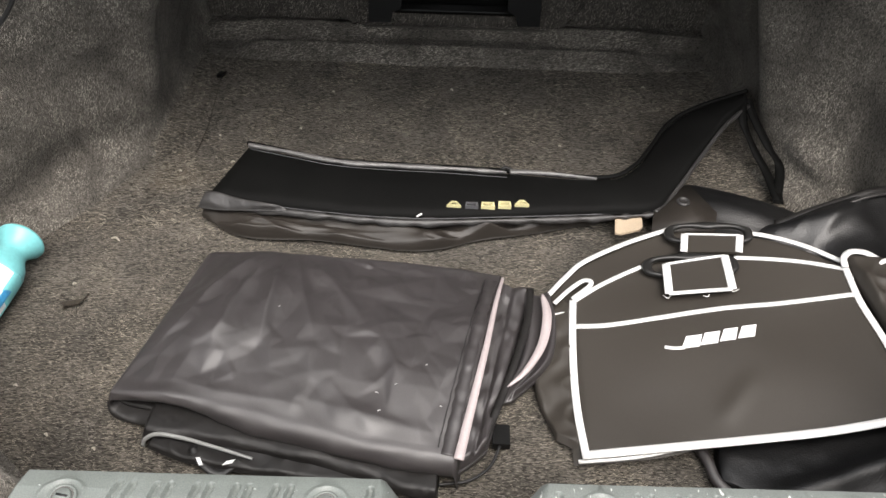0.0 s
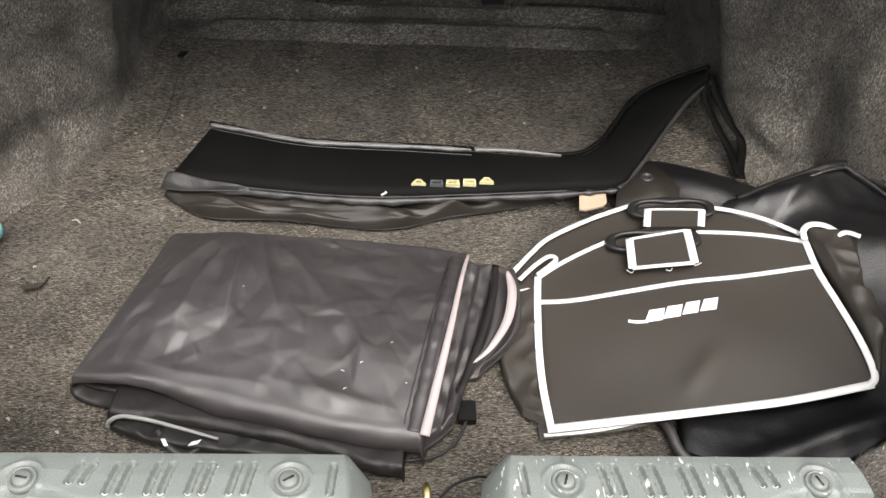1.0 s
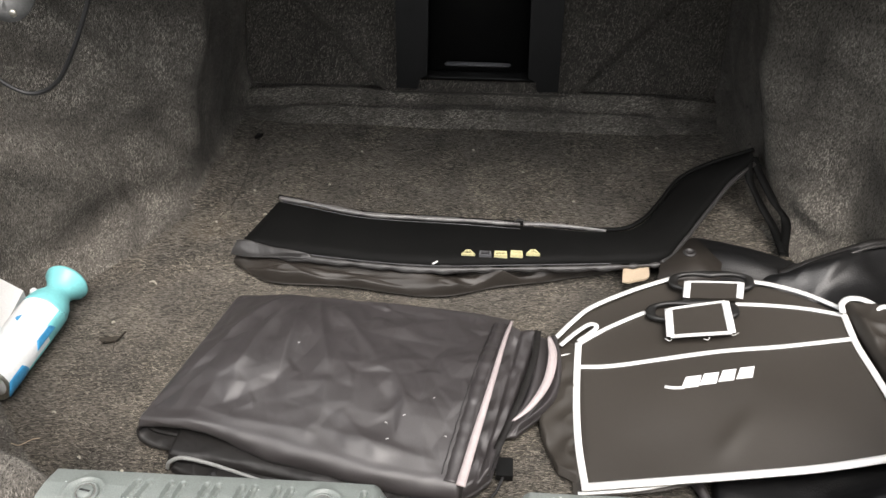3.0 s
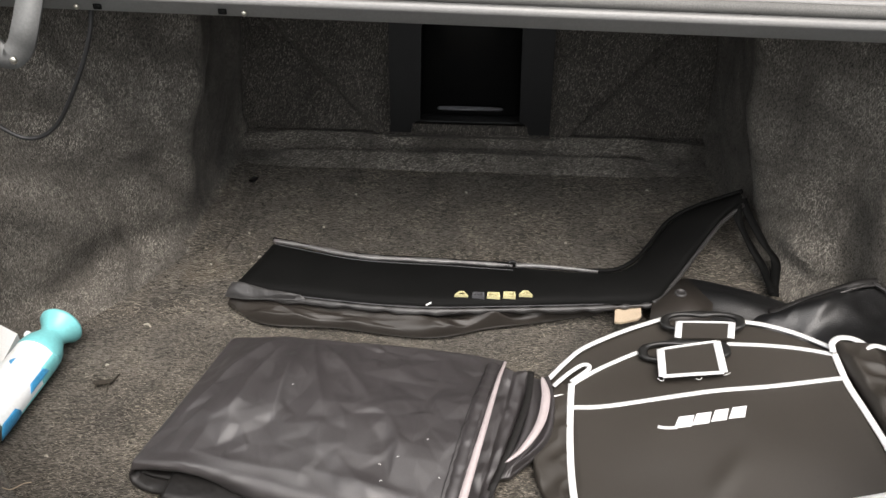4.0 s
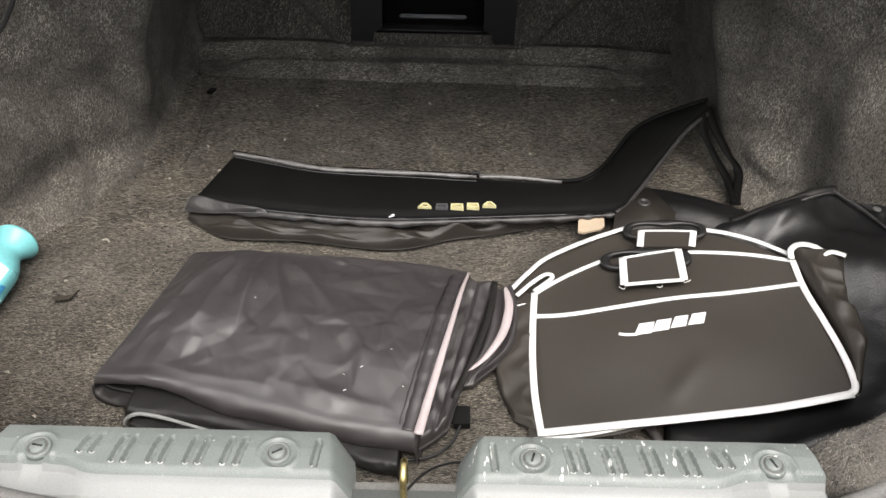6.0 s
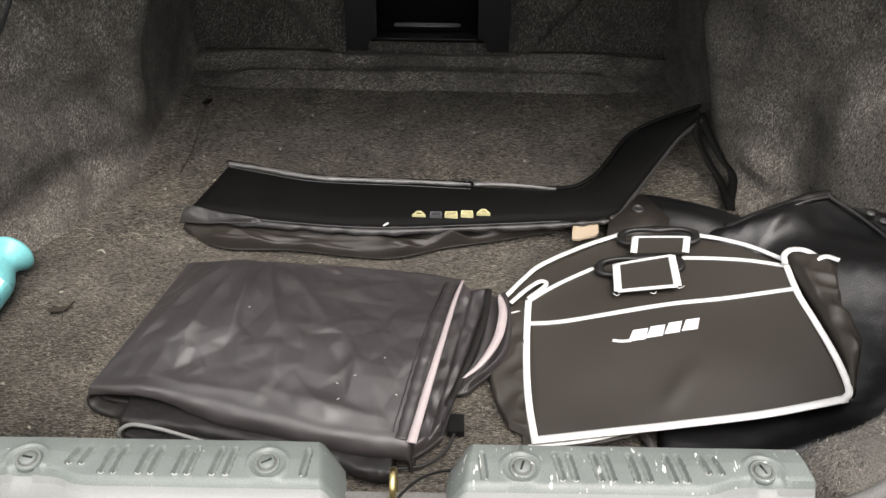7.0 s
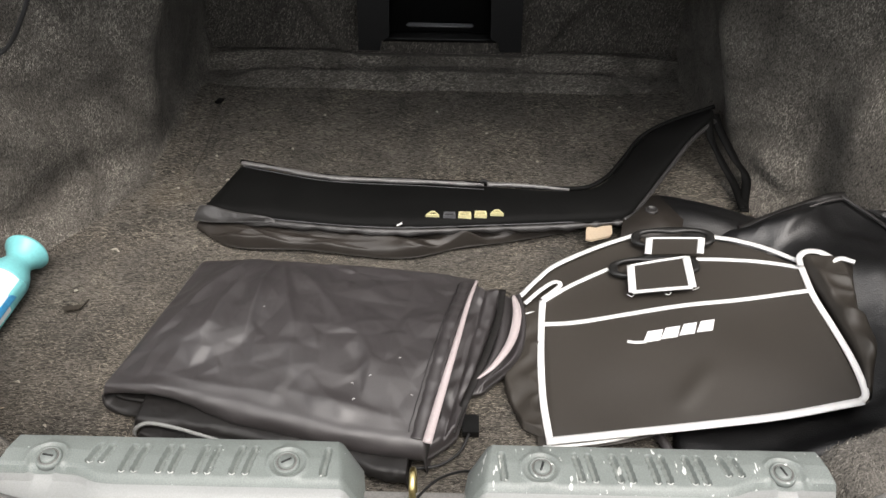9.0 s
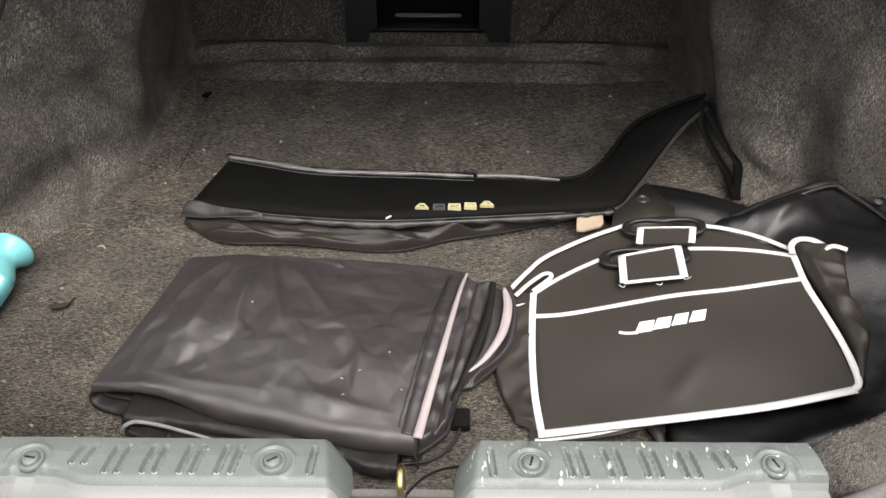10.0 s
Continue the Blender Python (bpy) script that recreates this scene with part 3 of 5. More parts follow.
def crumpled(points, seed, across, along, high):
    """Heights of crumpled cloth at an array of points: flat facets between random nodes, with crisp lines where they meet."""
    rnd_node = random.Random(seed)
    nodes, z = [], []
    for i in range(int(0.75 / across)):
        for j in range(int(0.60 / along)):
            nodes.append(Vector((-0.56 + across * (i + 0.5 * (j % 2) + rnd_node.uniform(-0.45, 0.45)), 0.46 + along * (j + rnd_node.uniform(-0.45, 0.45)))))
            z.append(max(-1.25 * high, min(1.25 * high, rnd_node.gauss(0, high))))
    verts, _, faces, origin, *_ = delaunay_2d_cdt(nodes, [], [], 0, 1e-7)
    x, y = points[..., 0], points[..., 1]
    h = np.zeros(x.shape)
    for f in faces:
        (x0, y0), (x1, y1), (x2, y2) = (verts[k] for k in f)
        z0, z1, z2 = (z[origin[k][0]] for k in f)
        area = (x1 - x0) * (y2 - y0) - (x2 - x0) * (y1 - y0)
        if abs(area) < 1e-9:
            continue
        b = ((x - x0) * (y2 - y0) - (x2 - x0) * (y - y0)) / area
        c = ((x1 - x0) * (y - y0) - (x - x0) * (y1 - y0)) / area
        inside = (b >= 0) & (c >= 0) & (b + c <= 1)
        h[inside] = (z0 + b * (z1 - z0) + c * (z2 - z0))[inside]
    return h


def pleat(x, y, x0, y0, x1, y1, wide, high):
    dx, dy = x1 - x0, y1 - y0
    t = ((x - x0) * dx + (y - y0) * dy) / (dx * dx + dy * dy)
    if not 0 < t < 1:
        return 0.0
    d = ((x - x0) * dy - (y - y0) * dx) / math.hypot(dx, dy)
    return high * math.exp(-math.sqrt(d * d + 2e-6) / (wide * (1.6 if d > 0 else 0.7))) * math.sin(math.pi * t) ** 0.7


def cover_base(x, y, u, v):
    return 0.022 * math.sin(math.pi * min(1.0, v * 1.05)) * (1 - max(0.0, 1 - u / 0.24) ** 2) + 0.004 * nz(x + O[0], y + O[1], 1, 5)


def cover_start(base):
    q = base + O
    warp = np.array([[(0.006 * nz(p[0], p[1], 2, 11), 0.006 * nz(p[0], p[1], 6, 11), 0) for p in r] for r in q])
    h = np.array([[sum(pleat(p[0], p[1], *f) for f in PLEATS) for p in r] for r in q + warp])
    return h + crumpled(q + warp, 5, 0.045, 0.055, 0.0031) + crumpled(q + warp, 8, 0.022, 0.026, 0.0017)


def settled(rows, nv, start, slack, steps=5, bend=0.0004):
    """The first nv points of each row as slack cloth: it starts with small folds and takes up the spare length by buckling, over the shape below it."""
    base = np.array([r[:nv] for r in rows], float)
    p = base.copy()
    nu = len(rows)
    inner = np.ones((nu, nv, 1))
    inner[0], inner[-1], inner[:, 0], inner[:, -1] = 0, 0, 0, 0
    near = np.minimum(np.minimum(np.arange(nu)[:, None], nu - 1 - np.arange(nu)[:, None]) / 6, np.minimum(np.arange(nv)[None], nv - 1 - np.arange(nv)[None]) / 6).clip(0, 1)
    p[..., 2] += near * start(base)
    spare = np.array([[slack(q[0], q[1]) for q in r] for r in base])

    def links(s0, s1, k):
        ln = np.linalg.norm(base[s1] - base[s0], axis=-1) * (1 + spare[s0][..., k] * near[s0])
        return s0, s1, ln[..., None]

    every = slice(None)
    joins = []
    for o in (0, 1):
        m, n = (nu - o) // 2 * 2, (nv - o) // 2 * 2
        joins.append(links((slice(o, o + m, 2), every), (slice(o + 1, o + m, 2), every), 0))
        joins.append(links((every, slice(o, o + n, 2)), (every, slice(o + 1, o + n, 2)), 1))
        for q in (0, 1):
            m2, lo = (nu - o) // 2 * 2, slice(0, nv - 1)
            hi = slice(1, nv)
            ca, cb = (lo, hi) if q else (hi, lo)
            joins.append(links((slice(o, o + m2, 2), ca), (slice(o + 1, o + m2, 2), cb), 2))
    for step in range(steps):
        for a, b, ln in joins:
            d = p[b] - p[a]
            size = np.linalg.norm(d, axis=-1, keepdims=True) + 1e-9
            c = d * (0.42 * (size - ln) / size)
            p[a] += c * inner[a]
            p[b] -= c * inner[b]
        z = p[..., 2]
        lap = np.zeros_like(z)
        lap[1:-1, 1:-1] = z[2:, 1:-1] + z[:-2, 1:-1] + z[1:-1, 2:] + z[1:-1, :-2] - 4 * z[1:-1, 1:-1]
        two = np.zeros_like(z)
        two[1:-1, 1:-1] = lap[2:, 1:-1] + lap[:-2, 1:-1] + lap[1:-1, 2:] + lap[1:-1, :-2] - 4 * lap[1:-1, 1:-1]
        z -= inner[..., 0] * bend * two
        np.maximum(z, base[..., 2] - 0.006, out=z)
    return [[tuple(q) for q in p[i]] + list(rows[i][nv:]) for i in range(nu)]


def cover_slack(x, y):
    x, y = x + O[0], y + O[1]
    fan = math.exp(-((x + 0.27) / 0.09) ** 2 - ((y - 0.84) / 0.07) ** 2)
    star = math.exp(-((x + 0.07) / 0.13) ** 2 - ((y - 0.67) / 0.09) ** 2)
    return 0.02 + 0.09 * fan + 0.025 * star, 0.014 + 0.030 * star, 0.017 + 0.045 * fan + 0.027 * star


def wrapped(front, back, z_front, z_back, radius, height, tuck, nu=150, nv=100, slump=0.0):
    """A sheet that runs from its back edge over the top, rolls under at the front and tucks back below."""
    f, b = smooth_line(front, nu), smooth_line(back, nu)
    rows = []
    for i in range(nu):
        u = i / (nu - 1)
        d = b[i] - f[i]
        length = np.linalg.norm(d)
        d = d / length
        r = radius(u)
        side = 1 - 0.45 * max(0.0, 1 - min(u, 1 - u) / 0.012) ** 2
        row = []
        for j in range(nv):
            v = 1 - j / (nv - 1)
            p = f[i] + d * (r + v * (length - r))
            low = 1 - slump * max(0.0, 1 - u / 0.18) ** 1.1 * (0.45 + 0.55 * v)
            z = (z_front + (z_back - z_front) * v) * side * low
            z = z * (1 - 0.6 * max(0.0, 1 - (1 - v) * length / 0.018) ** 2)
            row.append((p[0], p[1], z + height(p[0], p[1], u, v) * min(1, (1 - v) * 12)))
        z0 = row[-1][2]
        for j in range(1, 17):
            a = math.pi / 2 - math.pi * j / 16
            p = f[i] + d * (r - r * math.cos(a)) + d * (0.003 * nz(u * 9, a, 3) + 0.0015 * nz(u * 17, 2, 7))
            row.append((p[0], p[1], max(z0 - r + r * math.sin(a), 0.002)))
        for j in range(1, 9):
            p = f[i] + d * (r + tuck * j / 8)
            row.append((p[0], p[1], max(z0 - 2 * r - 0.004 * math.sin(j), 0.002)))
        rows.append(row)
    return rows


top_rows = wrapped([(-0.292, -0.092), (-0.18, -0.111), (-0.085, -0.142), (0.08, -0.183), (0.183, -0.198)], [(-0.222, 0.228), (-0.08, 0.214), (0.04, 0.204), (0.18, 0.190), (0.258, 0.177)],
                   0.062, 0.034, lambda u: 0.009 + 0.0135 / (1 + math.exp(-(u - 0.33) / 0.06)), cover_base, 0.07, 170, 112, 0.62)
top_rows = settled(top_rows, 112, cover_start, cover_slack)
p = part("top_layer", grid(top_rows), NYLON, cover)
p.modifiers.new("thick", "SOLIDIFY").thickness = 0.0016
TOP_XYZ = np.array([v for r in top_rows for v in r[:112]])


def on_top(x, y, lift=0.002):
    """A spot on the cover's top face, in the cover's own frame."""
    x, y = x - O[0], y - O[1]
    away = (TOP_XYZ[:, 0] - x) ** 2 + (TOP_XYZ[:, 1] - y) ** 2
    near = away < max(0.010 ** 2, 1.5 * away.min())
    return np.array((x, y, TOP_XYZ[near, 2].max() + lift))


# the lower lip of the open fold: it curls down from the tip and runs on below the top layer
LIP = [(-0.255, -0.080, 0.036), (-0.276, -0.084, 0.037), (-0.289, -0.088, 0.031), (-0.293, -0.093, 0.020), (-0.286, -0.100, 0.011), (-0.262, -0.108, 0.009), (-0.20, -0.122, 0.013), (-0.10, -0.145, 0.018), (0.02, -0.172, 0.020), (0.10, -0.186, 0.020)]


def lip_rows(line, deep, seed):
    rows = []
    for i, q in enumerate(smooth_line(line, 90)):
        row = [(q[0], q[1] + 0.005, q[2] - 0.006), (q[0], q[1] + 0.001, q[2] - 0.004)]
        for j in range(20):
            row.append((q[0] + 0.06 * j / 19, q[1] + deep * j / 19, q[2] + 0.0035 * nz(q[0], j * 0.012, seed, 22) + 0.006 * j / 19))
        rows.append(row)
    return rows


# inner and under layers: same cloth, their shade put in as darker nylon
p = part("mouth_layer", grid(lip_rows(LIP, 0.10, 3)), NYLON_DULL_SHADE, cover)
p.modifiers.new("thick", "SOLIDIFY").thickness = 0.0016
p = part("mouth_fold", grid(lip_rows([(-0.24, -0.070, 0.029), (-0.268, -0.074, 0.030), (-0.279, -0.079, 0.024), (-0.272, -0.085, 0.017), (-0.23, -0.094, 0.017), (-0.16, -0.108, 0.020)], 0.08, 8)), NYLON_DULL_SHADE, cover)
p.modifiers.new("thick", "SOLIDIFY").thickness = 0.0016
part("inner_layers", cloth(rel([(-0.37, 0.685, 0.016), (-0.25, 0.64, 0.024), (-0.02, 0.60, 0.024)]), rel([(-0.33, 0.90, 0.012), (-0.15, 0.91, 0.014), (0.05, 0.89, 0.018)]), 0.022, lambda x, y, u, v: 0.0, 40, 20, 0.012), NYLON_DULL_SHADE, cover)
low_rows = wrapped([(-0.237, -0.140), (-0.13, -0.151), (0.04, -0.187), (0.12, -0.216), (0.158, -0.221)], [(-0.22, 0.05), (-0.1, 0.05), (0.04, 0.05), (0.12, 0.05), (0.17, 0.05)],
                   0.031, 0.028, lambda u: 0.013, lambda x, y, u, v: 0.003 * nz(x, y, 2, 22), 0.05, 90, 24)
p = part("under_layer", grid(low_rows), NYLON_DULL_SHADE, cover)
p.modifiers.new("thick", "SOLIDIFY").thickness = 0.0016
part("fold_filling", cloth(rel([(-0.39, 0.625, 0.014), (-0.2, 0.60, 0.014), (-0.03, 0.552, 0.014)]), rel([(-0.38, 0.70, 0.014), (-0.2, 0.68, 0.014), (-0.02, 0.64, 0.014)]), 0.012, lambda x, y, u, v: 0.0, 30, 10, 0.006), NYLON_DULL_SHADE, cover)
part("edge_flap", cloth(rel([(0.0, 0.565, 0.018), (0.025, 0.585, 0.018), (0.045, 0.605, 0.018)]), rel([(0.06, 0.902, 0.02), (0.09, 0.896, 0.02), (0.118, 0.890, 0.02)]), 0.03,
                        lambda x, y, u, v: 0.0015 * math.sin(u * 9 + 2 * v) + 0.008 * nz(x, y, 3, 16) + 0.006 * (1 - abs(2.4 * nz(x * 1.5, y, 6, 30))) - 0.004 * math.exp(-((u - 0.5) / 0.08) ** 2), 40, 50, 0.008), NYLON, cover)
part("loop_flap", cloth(rel([(0.10, 0.888, 0.02), (0.105, 0.82, 0.02), (0.09, 0.745, 0.02), (0.062, 0.68, 0.02)]), rel([(0.148, 0.884, 0.02), (0.153, 0.82, 0.022), (0.137, 0.748, 0.022), (0.08, 0.685, 0.02)]), 0.026,
                        lambda x, y, u, v: 0.006 * math.sin(v * 8) + 0.002 * nz(x, y, 3, 30), 40, 24, 0.008), NYLON, cover)
part("hem_seam", ribbon([on_top(0.062 - 0.066 * q - 0.006, 0.897 - 0.33 * q, 0.0010 + 0.0005 * math.sin(71 * q) * math.sin(19 * q)) for q in (k / 48 for k in range(49))], lambda q: 0.017 + 0.0012 * math.sin(90 * q) + 0.001 * math.sin(37 * q), 0.0008, 160), NYLON, cover, "puckered hem")
for off, wob in ((0.024, 0.0005),):
    part("stitch_line", tube([on_top(0.068 - 0.066 * q - off + wob * math.sin(90 * q), 0.893 - 0.315 * q, 0.0004) for q in (k / 24 for k in range(25))], 0.0006, 60, 5), CABLE, cover, "dark puckered stitch line")
part("hem_tape", ribbon([on_top(x - 0.006, y, 0.002) for x, y in ((0.080, 0.905), (0.067, 0.84), (0.048, 0.735), (0.030, 0.65), (0.010, 0.56))], lambda q: 0.0045 + 0.0085 * q, 0.0015, 50), PINK_TAPE, cover, "pinkish grey reflective tape along the hem")
part("loop_tape", ribbon(rel([(0.133, 0.868, 0.044), (0.137, 0.825, 0.045), (0.126, 0.77, 0.044), (0.10, 0.722, 0.042), (0.072, 0.694, 0.038)]), lambda q: 0.003 + 0.011 * math.sin(math.pi * q ** 0.65), 0.0015, 40), PINK_TAPE, cover, "pinkish grey tape on a folded-back edge")
part("hem_band", ribbon(rel([(0.116, 0.885, 0.040), (0.108, 0.82, 0.041), (0.086, 0.74, 0.040), (0.058, 0.66, 0.038), (0.036, 0.60, 0.036)]), 0.011, 0.0007, 40), NYLON_DULL_SHADE, cover)
part("fold_piping", ribbon(rel([(-0.414, 0.604, 0.008), (-0.408, 0.604, 0.024), (-0.39, 0.606, 0.033), (-0.357, 0.601, 0.033), (-0.32, 0.592, 0.031), (-0.290, 0.584, 0.029), (-0.262, 0.577, 0.026)]), lambda q: 0.0055 - 0.003 * max(0.0, q - 0.4), 0.002, 60, (0, -0.6, 0.8)), PALE_LIT_GREY, cover, "grey piping round a folded end")
# lowest fold in the same darker nylon, for the shade under the cover
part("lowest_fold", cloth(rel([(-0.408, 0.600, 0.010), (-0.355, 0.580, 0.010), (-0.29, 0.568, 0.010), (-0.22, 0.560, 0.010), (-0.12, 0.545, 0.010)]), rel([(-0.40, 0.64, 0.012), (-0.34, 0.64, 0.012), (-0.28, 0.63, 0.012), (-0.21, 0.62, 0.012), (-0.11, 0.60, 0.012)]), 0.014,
                            lambda x, y, u, v: 0.003 * (1 - abs(2.4 * nz(x, y, 4, 26))), 60, 20, 0.006), NYLON_DULL_SHADE, cover)
part("webbing", ribbon(rel([(-0.345, 0.596, 0.020), (-0.324, 0.572, 0.014), (-0.302, 0.566, 0.010), (-0.280, 0.580, 0.020)]), 0.012, 0.001, 30), CABLE, cover, "black webbing strap with white ends")
part("webbing_end", plate([(x + 0.18, y - 0.75) for x, y in ((-0.338, 0.582), (-0.333, 0.583), (-0.326, 0.571), (-0.331, 0.570))], 0.0175, 0.0195, 0.0003), WHITE_TAPE, cover, "white webbing end", smooth=False)
part("webbing_end", plate([(x + 0.18, y - 0.75) for x, y in ((-0.301, 0.571), (-0.296, 0.577), (-0.285, 0.580), (-0.289, 0.574))], 0.0175, 0.0195, 0.0003), WHITE_TAPE, cover, "white webbing end", smooth=False)
part("drawcord", tube(rel([(-0.02, 0.556, 0.010), (0.02, 0.566, 0.006), (0.048, 0.588, 0.006), (0.062, 0.618, 0.009)]), 0.0022, 30, 8), CABLE, cover, "thin black drawcord")
part("buckle", box(0.052 + 0.18, 0.076 + 0.18, 0.618 - 0.75, 0.650 - 0.75, 0.001, 0.014, 0.0008), BLACK_PLASTIC, cover, smooth=False)
tagged(cover, "folded black nylon car cover with pinkish hem tape on the carpet", "car cover")

# ---- front mask, a long black band ----
mask = empty("front_mask", pose(0.0, 1.1, 0))
M = np.array((0.0, 1.1, 0))
top_line = [(-0.376, 1.212, 0.042), (-0.216, 1.171, 0.042), (-0.06, 1.162, 0.042), (0.092, 1.155, 0.042), (0.253, 1.142, 0.044), (0.312, 1.168, 0.048), (0.354, 1.226, 0.053), (0.394, 1.284, 0.064), (0.448, 1.312, 0.082), (0.540, 1.333, 0.108)]
mid_line = [(-0.422, 1.074, 0.042), (-0.234, 1.044, 0.045), (-0.08, 1.033, 0.045), (0.075, 1.043, 0.045), (0.247, 1.062, 0.042), (0.338, 1.071, 0.045), (0.378, 1.118, 0.05), (0.436, 1.197, 0.070), (0.486, 1.260, 0.092), (0.537, 1.308, 0.106)]
low_line = [(-0.435, 1.066, 0.007), (-0.355, 1.016, 0.007), (-0.224, 1.012, 0.007), (-0.062, 0.994, 0.007), (0.047, 1.026, 0.007), (0.15, 1.05, 0.007), (0.253, 1.080, 0.007)]
mid_low = [(-0.425, 1.10, 0.022), (-0.33, 1.09, 0.016), (-0.234, 1.075, 0.014), (-0.06, 1.065, 0.014), (0.06, 1.072, 0.014), (0.15, 1.085, 0.012), (0.27, 1.11, 0.010)]
part("front_band", cloth(rel(mid_line, M), rel(top_line, M), 0.02, lambda x, y, u, v: 0.006 * math.sin(math.pi * v) + 0.002 * nz(x, y, 4, 18), 110, 26, 0.012), VELVET, mask)
LINE_FOLDS = ((-0.36, 1.035, -0.20, 1.018, 0.016, 0.010), (-0.23, 1.045, -0.03, 1.018, 0.010, 0.014), (-0.05, 1.012, 0.06, 1.040, 0.010, 0.016), (0.05, 1.038, 0.25, 1.078, 0.010, 0.012), (-0.20, 1.012, -0.05, 1.0, 0.010, 0.010), (-0.40, 1.06, -0.30, 1.05, 0.012, -0.008))


LINE_CREASES = ((-0.41, 1.05, -0.22, 1.028, 0.007, 0.006), (-0.30, 1.03, -0.08, 1.012, 0.005, 0.007), (-0.12, 1.04, 0.02, 1.022, 0.005, 0.008), (-0.02, 1.01, 0.14, 1.052, 0.005, 0.008), (-0.38, 1.02, -0.15, 1.008, 0.006, 0.005), (0.02, 1.05, 0.2, 1.065, 0.005, 0.006), (-0.2, 1.05, 0.0, 1.038, 0.006, -0.006))


def lining_folds(x, y, u, v):
    wy = y + 1.1 + 0.006 * nz(x, y, 3, 10)
    h = 0.5 * sum(ridge(x, wy, *f) for f in LINE_FOLDS) + sum(crease(x, wy, *f) for f in LINE_CREASES)
    h += 0.016 * max(0.0, 1 - abs(3.0 * nz(x * 3.0, wy * 20 + x * 5, 1))) + 0.004 * (1 - abs(2.4 * nz(x * 9, wy * 34, 5)))
    return h * min(1.0, max(0.0, (0.82 - v) / 0.3))


part("lining", cloth(rel(low_line, M), rel(mid_low, M), 0.008, lining_folds, 190, 60, 0.004), LINING, mask, "dull charcoal cloth lining below the band")
part("top_binding", tube(rel([(p[0], p[1] + 0.004, p[2] + 0.0085) for p in top_line], M), 0.0045, 120, 8), VELVET, mask)
part("stitching", tube(rel([(x, y - 0.016, 0.0585) for x, y in ((-0.366, 1.205), (-0.30, 1.187), (-0.216, 1.166), (-0.13, 1.158), (-0.04, 1.155), (0.04, 1.150), (0.088, 1.147))], M), 0.0007, 60, 5), GREY_PIPE, mask, "grey stitch line")
part("stitching", tube(rel([(p[0], p[1] - 0.0065, p[2] + 0.0048) for p in mid_line[:5]], M), 0.0007, 90, 5), GREY_PIPE, mask, "pale stitch line along the hem")
part("shiny_edge", ribbon(rel([(-0.372, 1.205, 0.0555), (-0.30, 1.187, 0.0565), (-0.216, 1.165, 0.057), (-0.16, 1.159, 0.0565), (-0.06, 1.155, 0.057), (0.04, 1.151, 0.0565), (0.088, 1.147, 0.056)], M), lambda q: 0.004 + 0.005 * math.sin(math.pi * min(1, 0.1 + q * 0.9)) + 0.002 * math.sin(q * 31) + 0.001 * math.sin(q * 83), 0.0035, 90), SHINY_EDGE, mask, "shiny grey leatherette edge strip")
part("shiny_edge", ribbon(rel([(0.094, 1.150, 0.0565), (0.14, 1.149, 0.057), (0.19, 1.145, 0.0565), (0.245, 1.137, 0.056)], M), lambda q: 0.009 - 0.006 * q + 0.001 * math.sin(q * 40), 0.0035, 40), SHINY_EDGE, mask, "shiny grey leatherette edge strip")
part("fold_knot", ribbon(rel([(0.080, 1.156, 0.056), (0.087, 1.160, 0.058), (0.096, 1.157, 0.056)], M), 0.006, 0.003, 12), NYLON_DULL_SHADE, mask)
part("low_binding", ribbon(rel([(p[0], p[1] - 0.006, p[2] - 0.004) for p in mid_line[:6]], M), lambda q: 0.015 + 0.003 * math.sin(q * 19) + 0.0025 * math.sin(q * 73) + 0.0015 * math.sin(q * 131) - 0.007 * q, 0.0045, 220, (0, -0.5, 0.86)), GREY_HEM, mask)
part("low_binding", tube(rel([(p[0], p[1] - 0.003, p[2] - 0.002) for p in mid_line[5:]], M), 0.0045, 60, 8), GREY_HEM, mask)
part("turned_hem", cloth(rel([(-0.436, 1.062, 0.030), (-0.40, 1.052, 0.034), (-0.35, 1.046, 0.040), (-0.30, 1.042, 0.044)], M), rel([(-0.424, 1.080, 0.048), (-0.395, 1.072, 0.052), (-0.35, 1.058, 0.050), (-0.28, 1.042, 0.046)], M), 0.012, lambda x, y, u, v: 0.003 * math.sin(9 * u) + 0.003 * nz(x, y, 2, 40), 40, 14, 0.006), GREY_HEM, mask, "grey hem turned over at the end of the band")
# the maker's mark, as plain blocks of thread
for k, (x, w, lean) in enumerate(((-0.004, 0.024, 1), (0.026, 0.022, 0), (0.053, 0.023, 0), (0.081, 0.022, 0), (0.110, 0.024, 1))):
    y = 1.0545 + (0.0, -0.001, 0.0, 0.003, 0.008)[k]
    o = [(x - w / 2, y - 0.0055), (x + w / 2, y - 0.0055), (x + w / (6 if lean else 2.2), y + 0.0055), (x - w / (6 if lean else 2.2), y + 0.0055)]
    mx, my = sum(q[0] for q in o) / 4, y
    i = [(mx + (q[0] - mx) * 0.74, my + (q[1] - my) * 0.60) for q in o]
    v = [(px, py - 1.1, pz) for pz in (0.054, 0.0622) for px, py in o + i]
    f = [(8 + j, 8 + (j + 1) % 4, 12 + (j + 1) % 4, 12 + j) for j in range(4)] + [(j, (j + 1) % 4, 8 + (j + 1) % 4, 8 + j) for j in range(4)] + [(5 + j if j < 3 else 4, 4 + j, 12 + j, 13 + j if j < 3 else 12) for j in range(4)]
    # second block: its dark reflection is put in as grey thread
    part("mark_block", (v, f), GREY_PIPE if k == 1 else GOLD_THREAD, mask, smooth=False)
